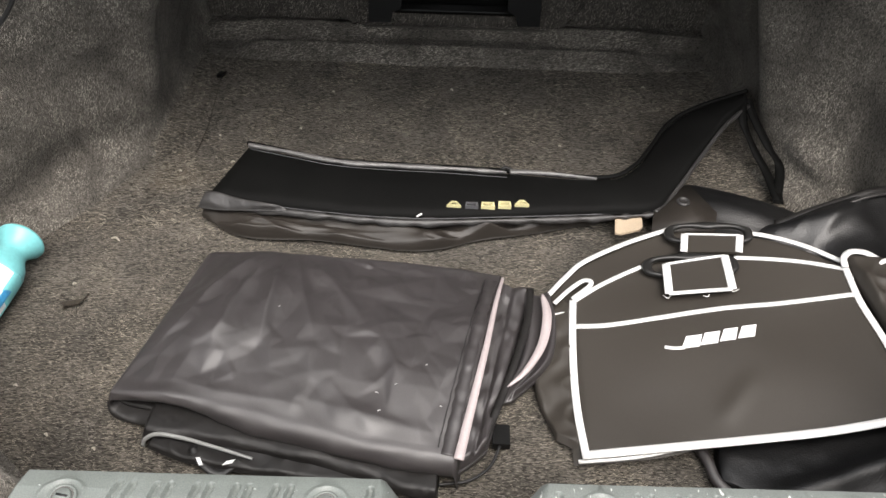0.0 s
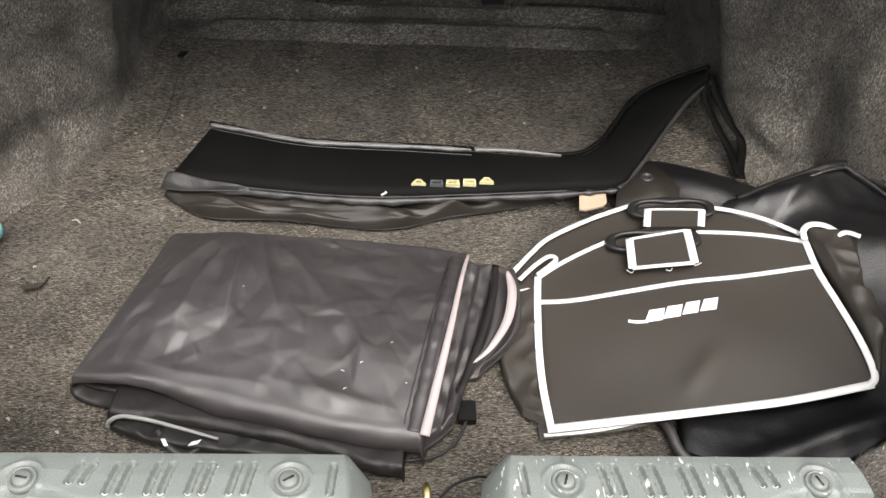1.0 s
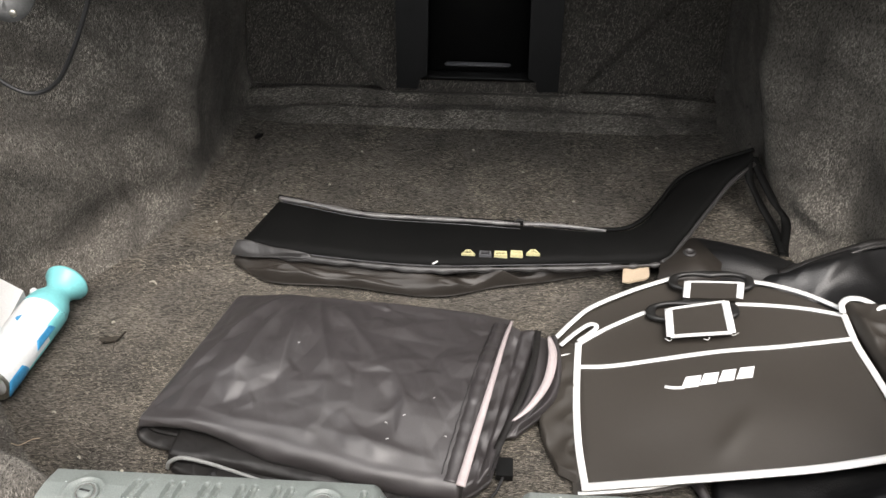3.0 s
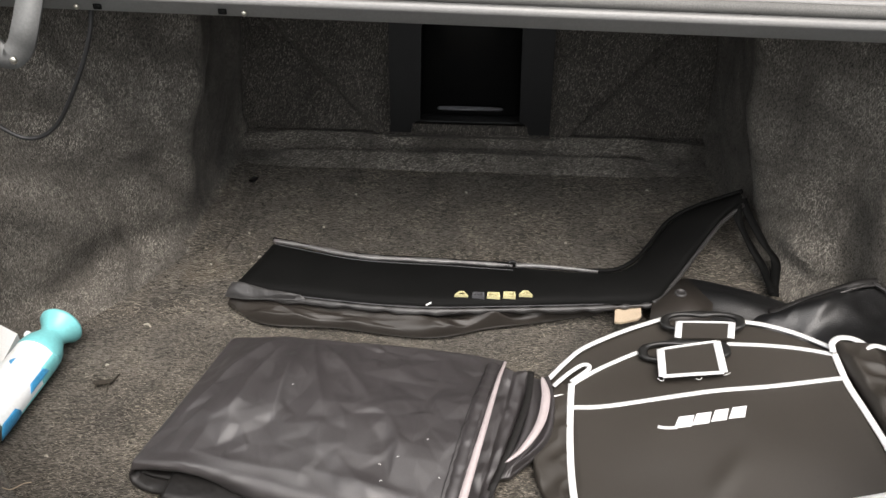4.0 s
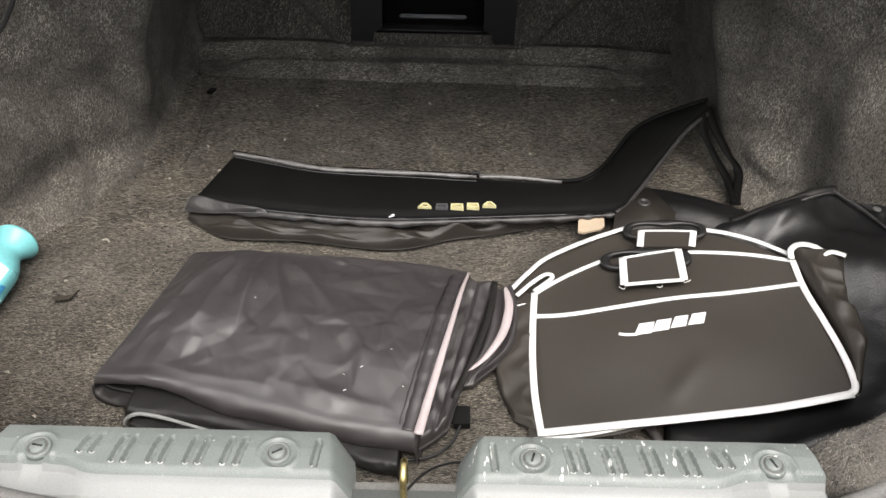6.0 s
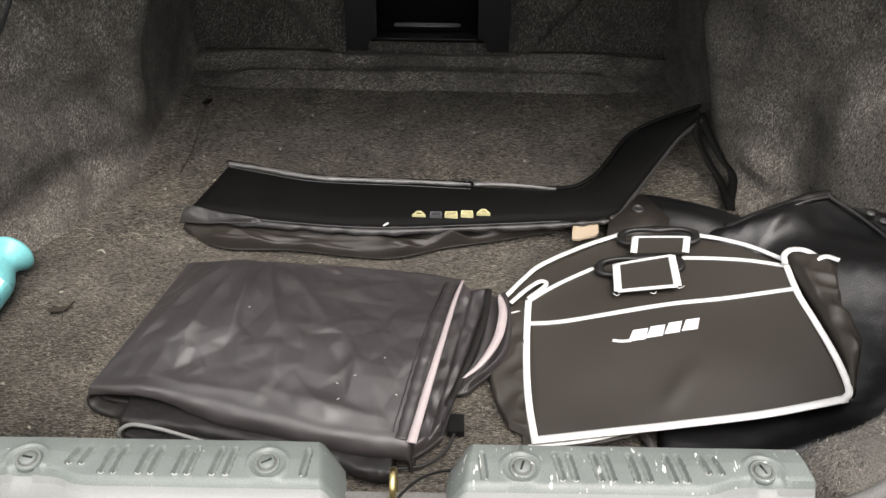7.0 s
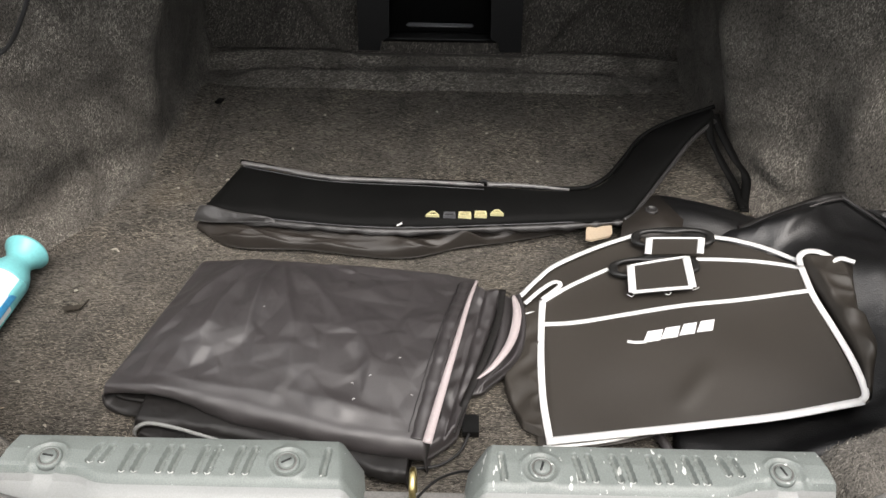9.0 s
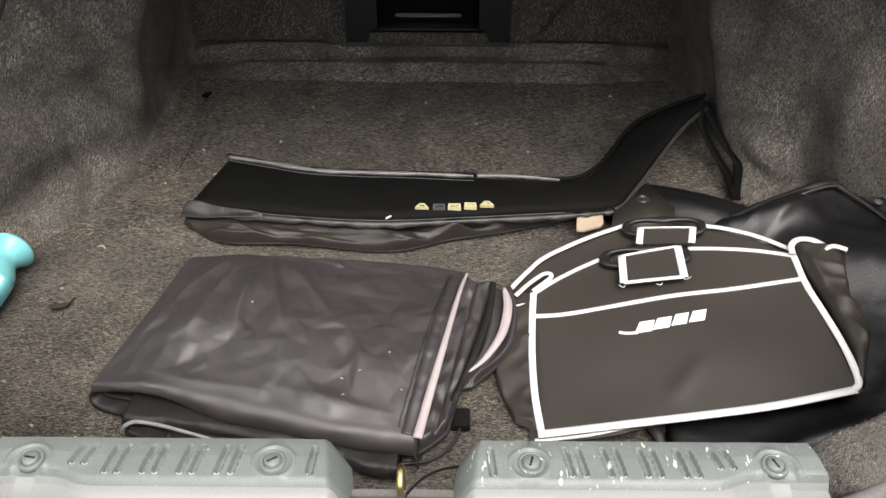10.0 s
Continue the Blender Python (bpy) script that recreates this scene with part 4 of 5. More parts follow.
part("tie_strap", ribbon(rel([(0.525, 1.305, 0.11), (0.525, 1.272, 0.09), (0.549, 1.245, 0.05), (0.570, 1.205, 0.025), (0.572, 1.139, 0.02)], M), 0.016, 0.002, 50), VELVET, mask)
part("tie_strap", ribbon(rel([(0.538, 1.318, 0.11), (0.545, 1.29, 0.095), (0.568, 1.24, 0.065), (0.592, 1.215, 0.035), (0.578, 1.157, 0.02), (0.572, 1.13, 0.02)], M), 0.017, 0.002, 50), VELVET, mask)
part("paper_bit", plate([(-0.066, 1.025 - 1.1), (-0.064, 1.0235 - 1.1), (-0.056, 1.031 - 1.1), (-0.0575, 1.033 - 1.1)], 0.055, 0.057, 0.0004), WHITE_TAPE, mask, smooth=False)
tagged(mask, "long black car front mask with a charcoal lining and gold mark", "front mask")

# ---- black vinyl piece under the bag ----
vinyl = empty("vinyl_mask", pose(0.55, 0.85, 0))
V = np.array((0.55, 0.85, 0))


def back_folds(x, y, u, v):
    x, y = x + V[0], y + V[1]
    return 0.004 * nz(x, y, 3, 12) + ridge(x, y, 0.42, 1.12, 0.56, 1.06, 0.03, 0.016)


def vinyl_folds(x, y, u, v):
    x, y = x + V[0], y + V[1]
    h = 0.022 * math.sin(math.pi * min(1, v * 1.2)) ** 2 * max(0.0, 1 - u / 0.42) + 0.006 * nz(x, y, 3, 9) + 0.002 * (1 - abs(2.4 * nz(x, y, 8, 20)))
    h += ridge(x, y, 0.57, 1.0, 0.66, 1.01, 0.03, 0.014) + ridge(x, y, 0.60, 0.93, 0.80, 0.84, 0.055, 0.034) + ridge(x, y, 0.66, 0.98, 0.78, 0.90, 0.02, 0.010)
    return h + ridge(x, y, 0.42, 0.545, 0.62, 0.60, 0.018, 0.016) + ridge(x, y, 0.62, 0.66, 0.76, 0.78, 0.03, -0.010)


part("back_sheet", cloth(rel([(0.33, 0.98, 0.008), (0.40, 0.97, 0.01), (0.48, 0.96, 0.012), (0.58, 0.97, 0.016)], V), rel([(0.345, 1.12, 0.012), (0.391, 1.155, 0.022), (0.448, 1.164, 0.022), (0.60, 1.095, 0.022)], V), 0.01, back_folds, 60, 30, 0.006), VINYL, vinyl)
ridge_line = [(0.535, 1.04, 0.045), (0.582, 1.038, 0.075), (0.632, 1.046, 0.094), (0.676, 1.058, 0.104), (0.712, 1.066, 0.104), (0.752, 1.012, 0.10), (0.784, 0.946, 0.098), (0.812, 0.868, 0.095), (0.803, 0.775, 0.085), (0.715, 0.666, 0.062), (0.595, 0.56, 0.042), (0.45, 0.525, 0.020), (0.345, 0.575, 0.006)]
inner_line = [(0.45, 0.98, 0.02), (0.46, 0.96, 0.024), (0.48, 0.94, 0.028), (0.50, 0.92, 0.03), (0.52, 0.90, 0.03), (0.54, 0.87, 0.03), (0.54, 0.82, 0.03), (0.53, 0.77, 0.03), (0.50, 0.72, 0.025), (0.47, 0.68, 0.02), (0.44, 0.66, 0.014), (0.40, 0.66, 0.012), (0.36, 0.66, 0.008)]
part("front_sheet", cloth(rel(ridge_line, V), rel(inner_line, V), 0.008, vinyl_folds, 120, 40, 0.004), VINYL, vinyl)
part("edge_band", ribbon(rel([(x, y, z + 0.004) for x, y, z in ridge_line[:5]], V), 0.016, 0.003, 60, (-0.1, -0.55, 0.83)), NYLON_DULL_SHADE, vinyl)
part("edge_band", ribbon(rel([(x + 0.006, y + 0.006, z + 0.005) for x, y, z in ridge_line[4:9]], V), lambda q: 0.026 + 0.004 * math.sin(23 * q), 0.004, 60, (-0.45, -0.35, 0.82)), NYLON_DULL_SHADE, vinyl)
part("edge_piping", tube(rel([(x - 0.012, y - 0.008, z + 0.008) for x, y, z in ridge_line[4:9]], V), 0.003, 60, 8), GREY_HEM, vinyl)
part("edge_piping", tube(rel([(x, y - 0.010, z + 0.006) for x, y, z in ridge_line[:5]], V), 0.0028, 50, 8), GREY_HEM, vinyl)
part("front_roll", tube(rel([(0.325, 0.635, 0.010), (0.338, 0.605, 0.012), (0.345, 0.575, 0.010), (0.36, 0.555, 0.008)], V), 0.007, 30, 10), NYLON, vinyl)
part("strap_loop", ribbon(rel([(0.770, 1.005, 0.105), (0.800, 1.012, 0.112), (0.826, 0.985, 0.105), (0.822, 0.955, 0.096), (0.800, 0.950, 0.094)], V), 0.014, 0.002, 40, (-0.2, -0.5, 0.84)), NYLON_DULL_SHADE, vinyl)
part("snap_flap", plate([(x - V[0], y - V[1]) for x, y in ((0.325, 1.02), (0.338, 1.075), (0.36, 1.115), (0.388, 1.136), (0.411, 1.140), (0.444, 1.071), (0.43, 1.02))], 0.036, 0.045, 0.002), LINING, vinyl)
s = part("snap", lathe([(0.012, 0), (0.012, 0.002), (0.009, 0.0038), (0.007, 0.0036), (0.006, 0.002), (0.003, 0.0015)], 24), GREY_HEM, vinyl)
s.location = Vector((0.391 - V[0], 1.096 - V[1], 0.045))
for x, y in ((0.757, 1.006), (0.772, 0.986)):
    t = part("metal_eyelet", lathe([(0.007, 0), (0.007, 0.002), (0.004, 0.003)], 16), HINGE_PAINT, vinyl)
    t.location = Vector((x - V[0], y - V[1], 0.113))
tagged(vinyl, "black vinyl car mask piece with bound edge lying crumpled", "vinyl mask")
tag = part("tan_tag", plate([(0.266, 1.024), (0.276, 1.022), (0.309, 1.034), (0.315, 1.042), (0.318, 1.078), (0.311, 1.084), (0.280, 1.076), (0.272, 1.068)], 0.03, 0.034, 0.001), TAN, smooth=False)
tagged(tag, "small tan cloth tag on the black vinyl", "tag")

# ---- collapsed organiser bag ----
bag = empty("organizer_bag", Matrix(((0.98617, -0.09147, -0.13819, 0.17045), (0.08458, 0.99490, -0.05498, 0.59818), (0.14252, 0.04253, 0.98888, 0.01674), (0, 0, 0, 1))))


def sag(x, y, u=0, v=0):
    return 0.004 * nz(x, y, 2, 9) + ridge(x, y, 0.20, 0.03, 0.25, 0.08, 0.012, 0.005) + 0.006 * math.sin(math.pi * min(1, max(0, y / 0.27))) * math.sin(math.pi * min(1, max(0, x / 0.45)))


def panel_z(x, y):
    return 0.004 + sag(x, y)


bottom = [(0.0, 0.0, 0), (0.11, -0.004, 0), (0.22, -0.008, 0), (0.33, -0.010, 0), (0.447, -0.004, 0)]
front_top = [(0.035, 0.269, 0), (0.085, 0.295, 0), (0.176, 0.327, 0), (0.30, 0.314, 0), (0.451, 0.262, 0)]
back_top = [(0.001, 0.286, -0.012), (0.069, 0.346, -0.012), (0.215, 0.391, -0.012), (0.336, 0.360, -0.012), (0.397, 0.325, -0.012), (0.449, 0.277, -0.012)]
part("front_panel", cloth(bottom, front_top, 0.008, sag, 60, 40, 0.004, True), BAG_CLOTH, bag)
part("back_panel", cloth([(0.0, 0.10, -0.012), (0.2, 0.10, -0.012), (0.45, 0.10, -0.012)], back_top, 0.008, lambda x, y, u, v: 0.002 * nz(x, y, 2, 12), 60, 24, 0.004, True), BAG_CLOTH, bag)
def gusset_folds(x, y, u, v):
    h = 0.008 * math.sin(math.pi * v)
    for f in ((0.46, 0.15, 0.50, 0.13, 0.012, 0.012), (0.47, 0.22, 0.515, 0.20, 0.008, 0.007), (0.47, 0.19, 0.51, 0.175, 0.007, 0.006), (0.455, 0.27, 0.47, 0.16, 0.012, 0.010), (0.475, 0.10, 0.49, 0.06, 0.007, 0.008), (0.505, 0.24, 0.50, 0.12, 0.006, 0.006)):
        h += 0.5 * ridge(x, y, *f) + 0.5 * crease(x, y, *f[:4], f[4] * 0.7, f[5])
    return h + 0.004 * (1 - abs(2.4 * nz(x, y, 6, 22)))


part("right_gusset", cloth([(0.448, 0.012, -0.008), (0.459, 0.06, -0.006), (0.460, 0.11, -0.004), (0.457, 0.17, -0.002), (0.453, 0.22, 0.0), (0.452, 0.278, 0.0)], [(0.458, 0.010, -0.014), (0.480, 0.055, -0.012), (0.502, 0.100, -0.010), (0.500, 0.158, -0.008), (0.513, 0.21, -0.006), (0.530, 0.254, -0.006)], 0.024,
                           gusset_folds, 80, 40, 0.008, True), BAG_CLOTH, bag)
part("left_gusset", cloth([(0.0, 0.012, -0.006), (0.012, 0.13, -0.006), (0.034, 0.268, -0.006)], [(-0.03, 0.035, -0.008), (-0.045, 0.13, -0.006), (0.0, 0.284, -0.006)], 0.014, lambda x, y, u, v: 0.006 * nz(x, y, 6, 18) + 0.006 * (1 - abs(2.4 * nz(x, y, 2, 24))), 60, 30, 0.006, True), BAG_CLOTH, bag)
part("lower_layer", cloth([(-0.012, -0.006, -0.008), (0.10, -0.009, -0.010), (0.20, 0.004, -0.012)], [(0.0, 0.2, -0.008), (0.1, 0.2, -0.010), (0.22, 0.2, -0.012)], 0.008, lambda x, y, u, v: 0.0, 30, 12, 0.004, True), BAG_CLOTH, bag)


def raised(x, y, z):
    """A spot of the bag's outline, laid over the fold of height z."""
    return x - z * (0.041 + 0.95 * x), y - z * (0.655 + 0.95 * y), z


def tape(points, width, lift=0.0055, z=None):
    return ribbon([raised(x, y, (panel_z(x, y) if z is None else z) + lift - 0.004) for x, y in points], width, 0.0016, 12 * (len(points) - 1))


part("piping", tape([(0.005, 0.0), (0.006, 0.07), (0.013, 0.14), (0.024, 0.21), (0.035, 0.268)], 0.0105), WHITE_TAPE, bag, "white edge tape")
part("piping", tape([(0.0, 0.004), (0.11, 0.000), (0.22, -0.004), (0.33, -0.006), (0.440, 0.000)], 0.0118), WHITE_TAPE, bag, "white edge tape")
part("piping", tape([(0.434, -0.001), (0.447, 0.010), (0.452, 0.04), (0.453, 0.085), (0.450, 0.14), (0.446, 0.20), (0.450, 0.262)], 0.0098), WHITE_TAPE, bag, "white edge tape")
part("piping", tape([(0.026, 0.219), (0.088, 0.213), (0.237, 0.217), (0.34, 0.212), (0.443, 0.211)], 0.0075), WHITE_TAPE, bag, "white tape along the pocket")
part("piping", tape([(0.035, 0.266), (0.075, 0.288), (0.115, 0.305), (0.152, 0.318)], 0.007), WHITE_TAPE, bag, "white edge tape")
part("piping", tape([(0.296, 0.312), (0.35, 0.299), (0.40, 0.283), (0.451, 0.260)], 0.007), WHITE_TAPE, bag, "white edge tape")
part("piping", tape([(0.001, 0.285), (0.035, 0.318), (0.069, 0.344), (0.14, 0.371), (0.213, 0.389)], 0.008, z=-0.004), WHITE_TAPE, bag, "white edge tape")
part("piping", tape([(0.336, 0.358), (0.37, 0.342), (0.41, 0.315), (0.449, 0.277)], 0.008, z=-0.004), WHITE_TAPE, bag, "white edge tape")
part("piping", tape([(0.006, 0.268), (0.035, 0.292), (0.060, 0.306), (0.068, 0.296), (0.035, 0.272)], 0.007, 0.009), WHITE_TAPE, bag, "white tape on a folded corner")
part("piping", tape([(0.0, 0.245), (0.012, 0.246), (0.028, 0.247)], 0.006, z=0.002), WHITE_TAPE, bag, "white edge tape")
part("piping", tape([(0.450, 0.266), (0.455, 0.284), (0.470, 0.294), (0.490, 0.288), (0.505, 0.268)], 0.0095, z=0.016), WHITE_TAPE, bag, "white scalloped gusset tape")
part("piping", tape([(0.500, 0.264), (0.516, 0.268), (0.533, 0.256)], 0.008, z=0.017), WHITE_TAPE, bag, "white scalloped gusset tape")
part("piping", tape([(-0.006, -0.005), (0.04, -0.008), (0.09, -0.008), (0.17, 0.0)], 0.005, z=-0.003), WHITE_TAPE, bag, "white edge tape of the layer below")


def grip(cx, cy, w, h, turn, z):
    """A black plastic oval carry handle with an open slot."""
    rows = []
    for k in range(56):
        a = 2 * math.pi * k / 56
        ca, sa = math.cos(a), math.sin(a)
        q = (abs(ca) ** 3.2 + abs(sa) ** 3.2) ** (-1 / 3.2)
        px, py = q * ca * (w / 2 - 0.006), q * sa * (h / 2 - 0.006)
        row = []
        for j in range(10):
            b = 2 * math.pi * j / 10
            k1 = 1 + 0.0075 * math.copysign(abs(math.cos(b)) ** 0.6, math.cos(b)) / math.hypot(px, py)
            x, y = px * k1, py * k1
            row.append((cx + x * math.cos(turn) - y * math.sin(turn), cy + x * math.sin(turn) + y * math.cos(turn), z + 0.0032 * math.copysign(abs(math.sin(b)) ** 0.6, math.sin(b)) - 0.0008 * math.cos(2 * b)))
        rows.append(row)
    rows.append(rows[0])
    return part("carry_handle", grid(rows, True), HANDLE_PLASTIC, bag, "black plastic carry handle")


def strap_flap(points, z, tops):
    points = [raised(x, y, z)[:2] for x, y in points]
    part("strap", plate(points, z, z + 0.005, 0.001), BAG_CLOTH, bag, smooth=False)
    for a, b, w in tops:
        part("strap_tape", ribbon([(*points[a], z + 0.006), (*[(p + q) / 2 for p, q in zip(points[a], points[b])], z + 0.0065), (*points[b], z + 0.006)], w, 0.0015, 10), WHITE_TAPE, bag, "white strap tape")


grip(0.222, 0.294, 0.142, 0.050, -0.14, 0.014)
grip(0.270, 0.362, 0.134, 0.050, -0.20, 0.006)
strap_flap([(0.178, 0.254), (0.272, 0.247), (0.280, 0.315), (0.188, 0.313)], 0.018, ((0, 1, 0.006), (1, 2, 0.012), (2, 3, 0.004), (3, 0, 0.012)))
strap_flap([(0.222, 0.334), (0.304, 0.318), (0.316, 0.352), (0.233, 0.370)], 0.013, ((1, 2, 0.011), (3, 0, 0.011), (2, 3, 0.003)))
for pts in (((0.170, 0.257), (0.176, 0.250), (0.183, 0.256)), ((0.272, 0.246), (0.278, 0.247), (0.284, 0.250)), ((0.228, 0.246), (0.234, 0.243), (0.238, 0.247))):
    part("loose_thread", tube([raised(x, y, 0.016) for x, y in pts], 0.0006, 12, 6), WHITE_TAPE, bag, "loose white stitching thread")
# the sponsor's mark, as plain slanted blocks
for x, w in ((0.187, 0.027), (0.214, 0.026), (0.241, 0.024), (0.268, 0.025)):
    o = [(x - w / 2 - 0.004, 0.146 + (x - 0.186) * 0.06), (x + w / 2 - 0.005, 0.146 + (x - 0.186) * 0.06), (x + w / 2 + 0.004, 0.166 + (x - 0.186) * 0.06), (x - w / 2 + 0.008, 0.166 + (x - 0.186) * 0.06)]
    z = panel_z(x, 0.156)
    part("mark_block", plate(o, z, z + 0.0012, 0), WHITE_INK, bag, smooth=False)
part("mark_tail", ribbon([(x, y, panel_z(x, y) + 0.0006) for x, y in ((0.147, 0.153), (0.158, 0.149), (0.174, 0.147))], 0.005, 0.0006, 10), WHITE_INK, bag)
tagged(bag, "collapsed black fabric organizer bag with white edge tape and handles", "organizer bag")

# ---- spray can and card at the side ----
can = empty("spray_can", Matrix.LocRotScale((-0.722, 0.719, 0.0375), Euler((radians(-89.5), 0, radians(-7))), None))
part("base", lathe([(0.010, 0.012), (0.028, 0.004), (0.034, 0.0), (0.0362, 0.0015), (0.0365, 0.005)]), STEEL, can, "dull metal can base")
part("body", lathe([(0.0362, 0.004), (0.037, 0.008), (0.037, 0.158), (0.0368, 0.162)]), CAN_WHITE, can)
part("collar", lathe([(0.0372, 0.158), (0.0374, 0.162), (0.0365, 0.172), (0.033, 0.184), (0.0255, 0.198), (0.0225, 0.207), (0.0235, 0.214), (0.030, 0.226), (0.0365, 0.234), (0.0375, 0.238), (0.035, 0.2415), (0.015, 0.243)]), TEAL, can, "teal flared plastic cap")


def label_patch(name, a0, a1, z0, z1, mat, r=0.0374):
    rows = [[(r * math.cos(a), r * math.sin(a), z0 + (z1 - z0) * k / 6 + 0.01 * math.sin(3 * (a - a0)) * (k - 3) / 3) for a in (a0 + (a1 - a0) * j / 12 for j in range(13))] for k in range(7)]
    p = part(name, grid(rows), mat, can)
    p.modifiers.new("thick", "SOLIDIFY").thickness = 0.0004


label_patch("teal_print", -0.40, 2.6, 0.122, 0.158, TEAL)
label_patch("teal_print", 0.35, 2.6, 0.030, 0.124, TEAL)
label_patch("blue_print", -0.36, 0.0, 0.088, 0.124, BLUE_INK, 0.0379)
label_patch("blue_print", -0.22, 1.2, 0.006, 0.040, BLUE_INK, 0.0379)
label_patch("small_print", -1.75, -1.55, 0.108, 0.112, BLUE_INK, 0.0376)
part("spur", tube([(-0.026, -0.006, 0.190), (-0.036, -0.008, 0.196), (-0.038, -0.008, 0.202)], 0.006, 10, 8), CAN_WHITE, can)
tagged(can, "white and teal spray can lying on the carpet", "spray can")
card = part("white_carton", plate([(-0.85, 0.84), (-0.80, 0.785), (-0.757, 0.806), (-0.760, 0.822), (-0.748, 0.828), (-0.744, 0.843), (-0.751, 0.919), (-0.825, 0.958), (-0.85, 0.95)], 0.004, 0.05, 0.002), CARD, smooth=False)
tagged(card, "torn white carton lying beside the spray can", "carton")

# ---- crumbs, a dry leaf ----
leaf = empty("dry_leaf", pose(-0.589, 0.855, 0.003))
part("blade", plate([(-0.020, 0.003), (-0.012, -0.004), (0.004, -0.001), (0.012, 0.003), (0.019, 0.024), (0.014, 0.012), (0.006, 0.009), (-0.008, 0.007)], 0, 0.003, 0.0005), LEAF, leaf, smooth=False)
part("stalk", tube([(0.008, 0.002, 0.002), (0.010, -0.008, 0.004), (0.012, -0.018, 0.001)], 0.0008, 8, 5), LEAF, leaf)
part("stalk", tube([(-0.010, 0.0, 0.002), (-0.011, -0.006, 0.003), (-0.010, -0.012, 0.001)], 0.001, 8, 5), LEAF, leaf)
tagged(leaf, "small dark dry leaf on the carpet", "leaf")
rnd = random.Random(4)
for x, y, s in ((-0.566, 1.005, 0.011), (-0.008, 1.481, 0.004), (0.393, 1.512, 0.004), (-0.45, 1.30, 0.003), (-0.50, 1.19, 0.003), (-0.62, 0.70, 0.004), (-0.60, 0.90, 0.004), (-0.41, 1.22, 0.005), (0.10, 1.40, 0.003), (-0.30, 1.33, 0.003), (0.20, 1.30, 0.003), (-0.25, 1.46, 0.003), (-0.55, 0.62, 0.004), (-0.48, 0.60, 0.004)):
    s *= 0.75
    c = part("crumb", tube([(-s, 0, 0.001), (0, s * 0.3, 0.003), (s, 0, 0.001)], lambda q: 0.0009 + 0.0012 * math.sin(math.pi * q), 6, 5), STRAW)
    c.matrix_world = pose(x, y, 0.001, 0, 0, rnd.uniform(-40, 40))
    tagged(c, "pale crumb lying on the carpet", "crumb", "crumbs on the carpet")
hair = part("straw", tube([(-0.66, 0.640, 0.002), (-0.645, 0.636, 0.004), (-0.632, 0.648, 0.003), (-0.622, 0.652, 0.002)], 0.0008, 16, 5), TAN)
tagged(hair, "thin bent straw on the carpet", "straw")


for px, py, pl in ((-0.105, 0.655, 0.003), (-0.08, 0.665, 0.003), (-0.10, 0.625, 0.003), (-0.255, 0.80, 0.002), (-0.04, 0.70, 0.002), (-0.02, 0.635, 0.002)):
    q = on_top(px, py, 0.001) + O
    c = part("lint", tube([(-pl * 0.7, 0, 0), (0, pl * 0.15, 0.0005), (pl * 0.7, 0, 0)], 0.0005, 5, 5), WHITE_TAPE)
    c.matrix_world = pose(q[0], q[1], q[2], 0, 0, rnd.uniform(-40, 40))
    tagged(c, "bit of white lint on the black cover", "lint", "lint on the cover")

# ---- carpet pile: fine fibres over the floor, the sides and the seat back ----
def pile_material(name, dark, light, nap=0.15, warm=(1, 1, 1)):
    m = bpy.data.materials.new(name)
    m.use_nodes = True
    nt = m.node_tree
    b = nt.nodes["Principled BSDF"]
    b.inputs["Roughness"].default_value, b.inputs["Specular IOR Level"].default_value = 0.9, 0.2
    g, r = nt.nodes.new("ShaderNodeNewGeometry"), nt.nodes.new("ShaderNodeValToRGB")
    r.color_ramp.elements[0].color, r.color_ramp.elements[1].color = (*dark, 1), (*light, 1)
    r.color_ramp.elements[0].position, r.color_ramp.elements[1].position = 0.2, 1.0
    nt.links.new(g.outputs["Random Per Island"], r.inputs[0])
    # the nap is brushed this way and that
    co, n, w, x = (nt.nodes.new("ShaderNode" + k) for k in ("TexCoord", "TexNoise", "ValToRGB", "Mix"))
    n.inputs["Scale"].default_value, n.inputs["Detail"].default_value, n.inputs["Distortion"].default_value = 6, 5, 1.6
    w.color_ramp.elements[0].position, w.color_ramp.elements[1].position = 0.38, 0.64
    w.color_ramp.elements[0].color, w.color_ramp.elements[1].color = (1 - nap,) * 3 + (1,), tuple((1 + nap) * c for c in warm) + (1,)
    x.data_type, x.blend_type = "RGBA", "MULTIPLY"
    x.inputs[0].default_value = 1.0
    nt.links.new(co.outputs["Object"], n.inputs[0])
    nt.links.new(n.outputs[0], w.inputs[0])
    nt.links.new(r.outputs[0], x.inputs[6])
    nt.links.new(w.outputs[0], x.inputs[7])
    nt.links.new(x.outputs[2], b.inputs["Base Color"])
    return m


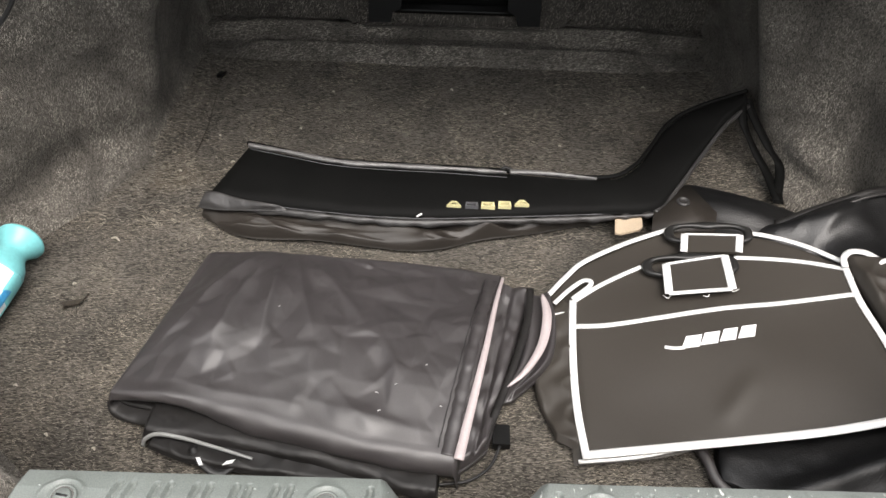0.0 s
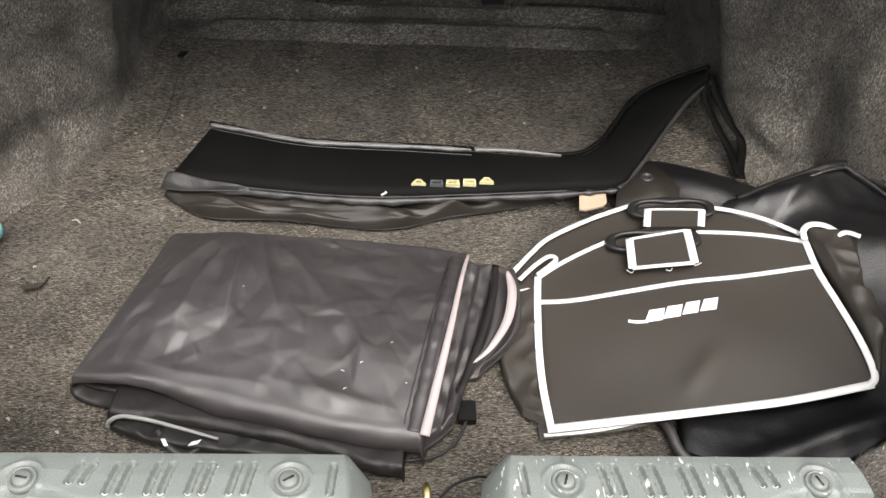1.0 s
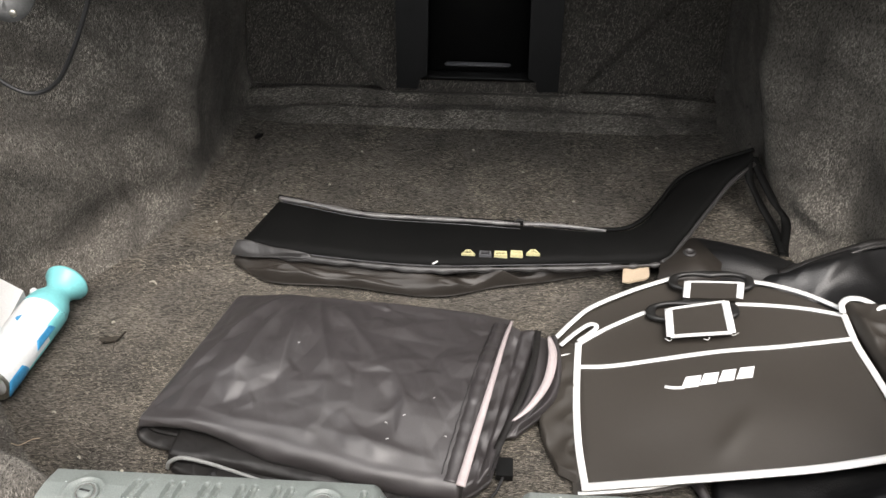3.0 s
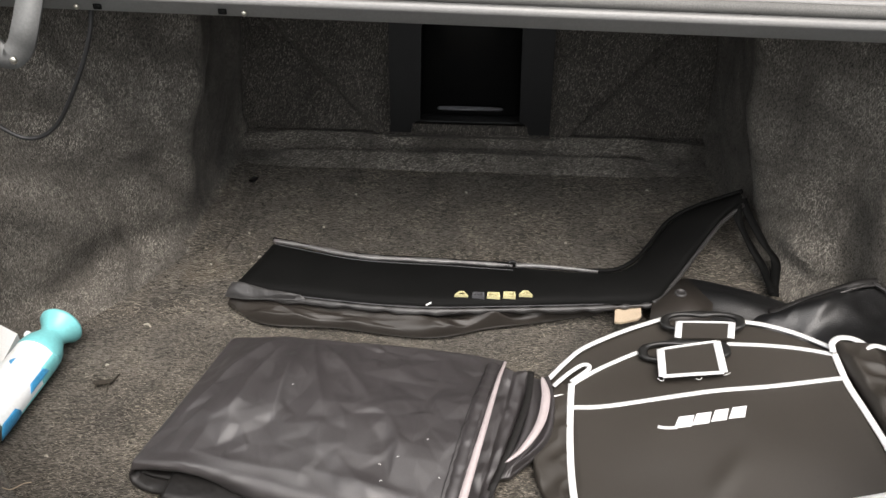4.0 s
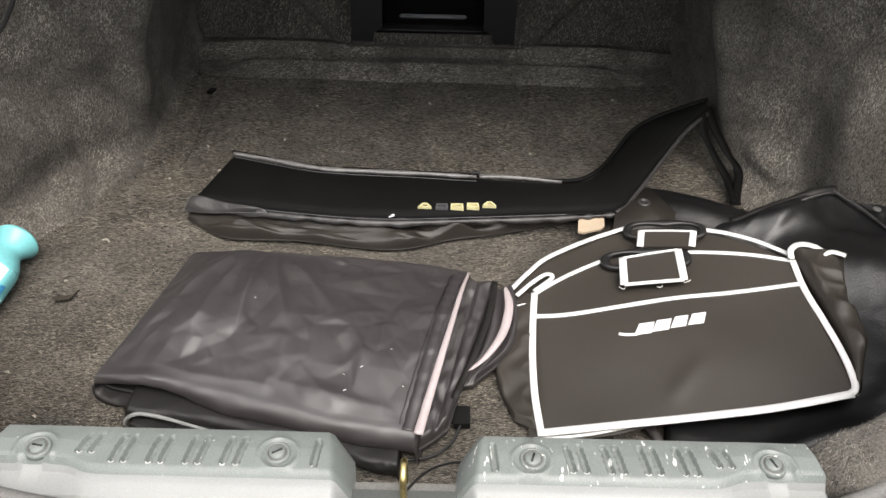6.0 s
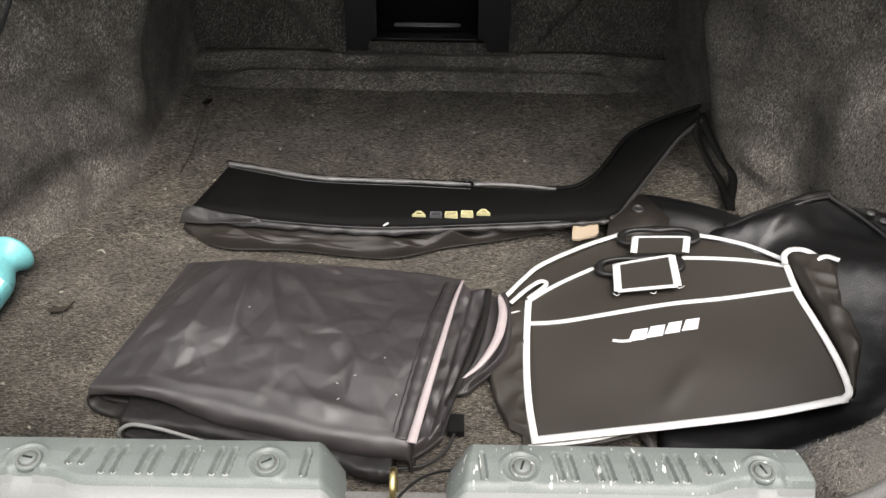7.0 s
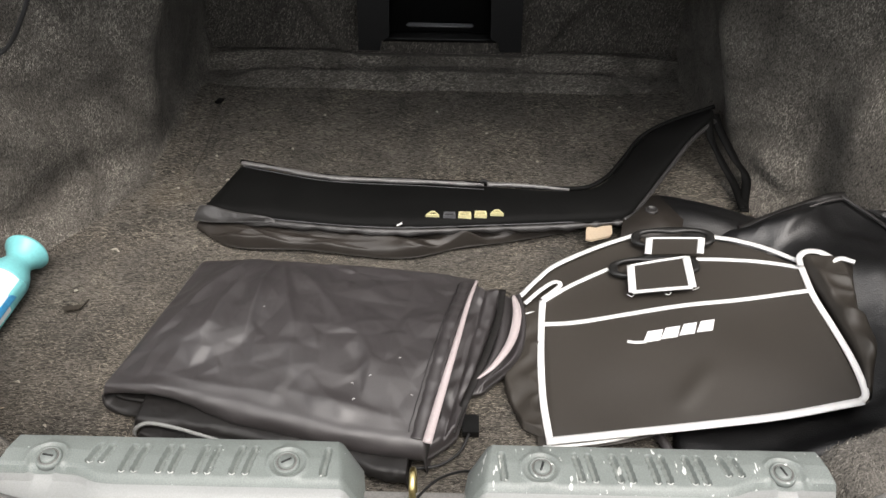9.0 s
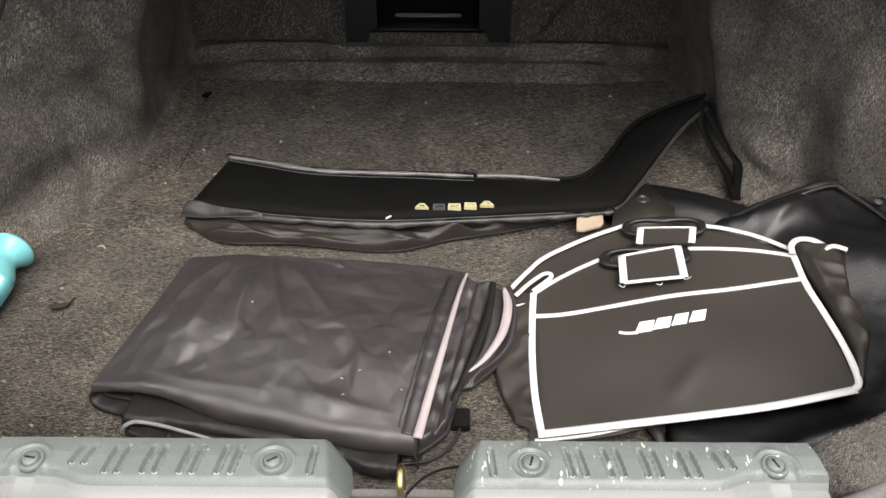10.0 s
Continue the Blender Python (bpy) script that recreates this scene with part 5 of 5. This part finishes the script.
def pile(parent, rows, inside, count, length, width, lay, lift, mat, seed):
    """count thin fibres on a grid surface, lying mostly along lay and standing up by lift; inside is a point on the open side."""
    rng = np.random.default_rng(seed)
    g = np.array(rows, float)
    area = np.linalg.norm(np.cross(g[:-1, 1:] - g[:-1, :-1], g[1:, :-1] - g[:-1, :-1]), axis=2)
    i, j = np.unravel_index(rng.choice(area.size, count, p=(area / area.sum()).ravel()), area.shape)
    a, b = rng.random((count, 1)), rng.random((count, 1))
    p00, p01, p10, p11 = g[i, j], g[i, j + 1], g[i + 1, j], g[i + 1, j + 1]
    p = (p00 * (1 - b) + p01 * b) * (1 - a) + (p10 * (1 - b) + p11 * b) * a
    n = np.cross(p01 - p00, p10 - p00)
    n /= np.linalg.norm(n, axis=1, keepdims=True) + 1e-12
    n *= np.sign(np.sum(n * (np.array(inside) - p), axis=1, keepdims=True))
    d = np.array(lay) * rng.choice((-1, 1), (count, 1)) + rng.normal(0, 0.35, (count, 3))
    d -= n * np.sum(d * n, axis=1, keepdims=True)
    d = d / (np.linalg.norm(d, axis=1, keepdims=True) + 1e-12) + n * lift * rng.random((count, 1))
    side = np.cross(d, n)
    side /= np.linalg.norm(side, axis=1, keepdims=True) + 1e-12
    ln, w = length * (0.5 + rng.random((count, 1))), width * (0.6 + 0.8 * rng.random((count, 1)))
    p = p + n * 0.0005
    v = np.stack((p - side * w / 2, p + side * w / 2, p + d * ln), axis=1).reshape(-1, 3)
    me = bpy.data.meshes.new("carpet_pile")
    me.vertices.add(3 * count)
    me.vertices.foreach_set("co", v.ravel())
    me.loops.add(3 * count)
    me.loops.foreach_set("vertex_index", np.arange(3 * count))
    me.polygons.add(count)
    me.polygons.foreach_set("loop_start", np.arange(count) * 3)
    me.polygons.foreach_set("loop_total", np.full(count, 3))
    me.update(calc_edges=True)
    me.materials.append(mat)
    ob = new("carpet_pile", me)
    ob.parent = parent
    return tagged(ob, kind="stuff")


FLOOR_PILE = pile_material("floor_pile", (0.010, 0.009, 0.0076), (0.34, 0.312, 0.270), 0.25, (1.03, 1.0, 0.93))
WALL_PILE = pile_material("wall_pile", (0.034, 0.0315, 0.0272), (0.325, 0.30, 0.262), 0.5)
# darker fibres carry the same shade on the seat back
SEAT_PILE_SHADED = pile_material("shaded_seat_pile", (0.008, 0.0075, 0.0065), (0.30, 0.277, 0.243))
pile(floor, floor_rows[:49], (0, 1, 3), 220000, 0.0055, 0.0007, (1, 0, 0), 0.22, FLOOR_PILE, 1)
pile(floor, floor_rows[48:], (0, 1, 3), 110000, 0.0085, 0.0011, (1, 0, 0), 0.25, FLOOR_PILE, 6)
pile(left_wall, WALL_ROWS["wall_left"], (0, 1.0, 0.4), 210000, 0.0048, 0.0009, (0.2, 0.3, 1), 0.3, WALL_PILE, 2)
pile(right_wall, WALL_ROWS["wall_right"], (0, 1.0, 0.4), 210000, 0.0048, 0.0009, (0.2, 0.3, 1), 0.3, WALL_PILE, 3)
pile(back, back_rows, (0, 0.5, 1.0), 70000, 0.0055, 0.001, (0.3, 0.2, 1), 0.3, SEAT_PILE_SHADED, 4)
pile(ledge, ledge_rows, (0, 1.2, 1.0), 50000, 0.006, 0.001, (1, 0.2, 0.2), 0.25, WALL_PILE, 5)
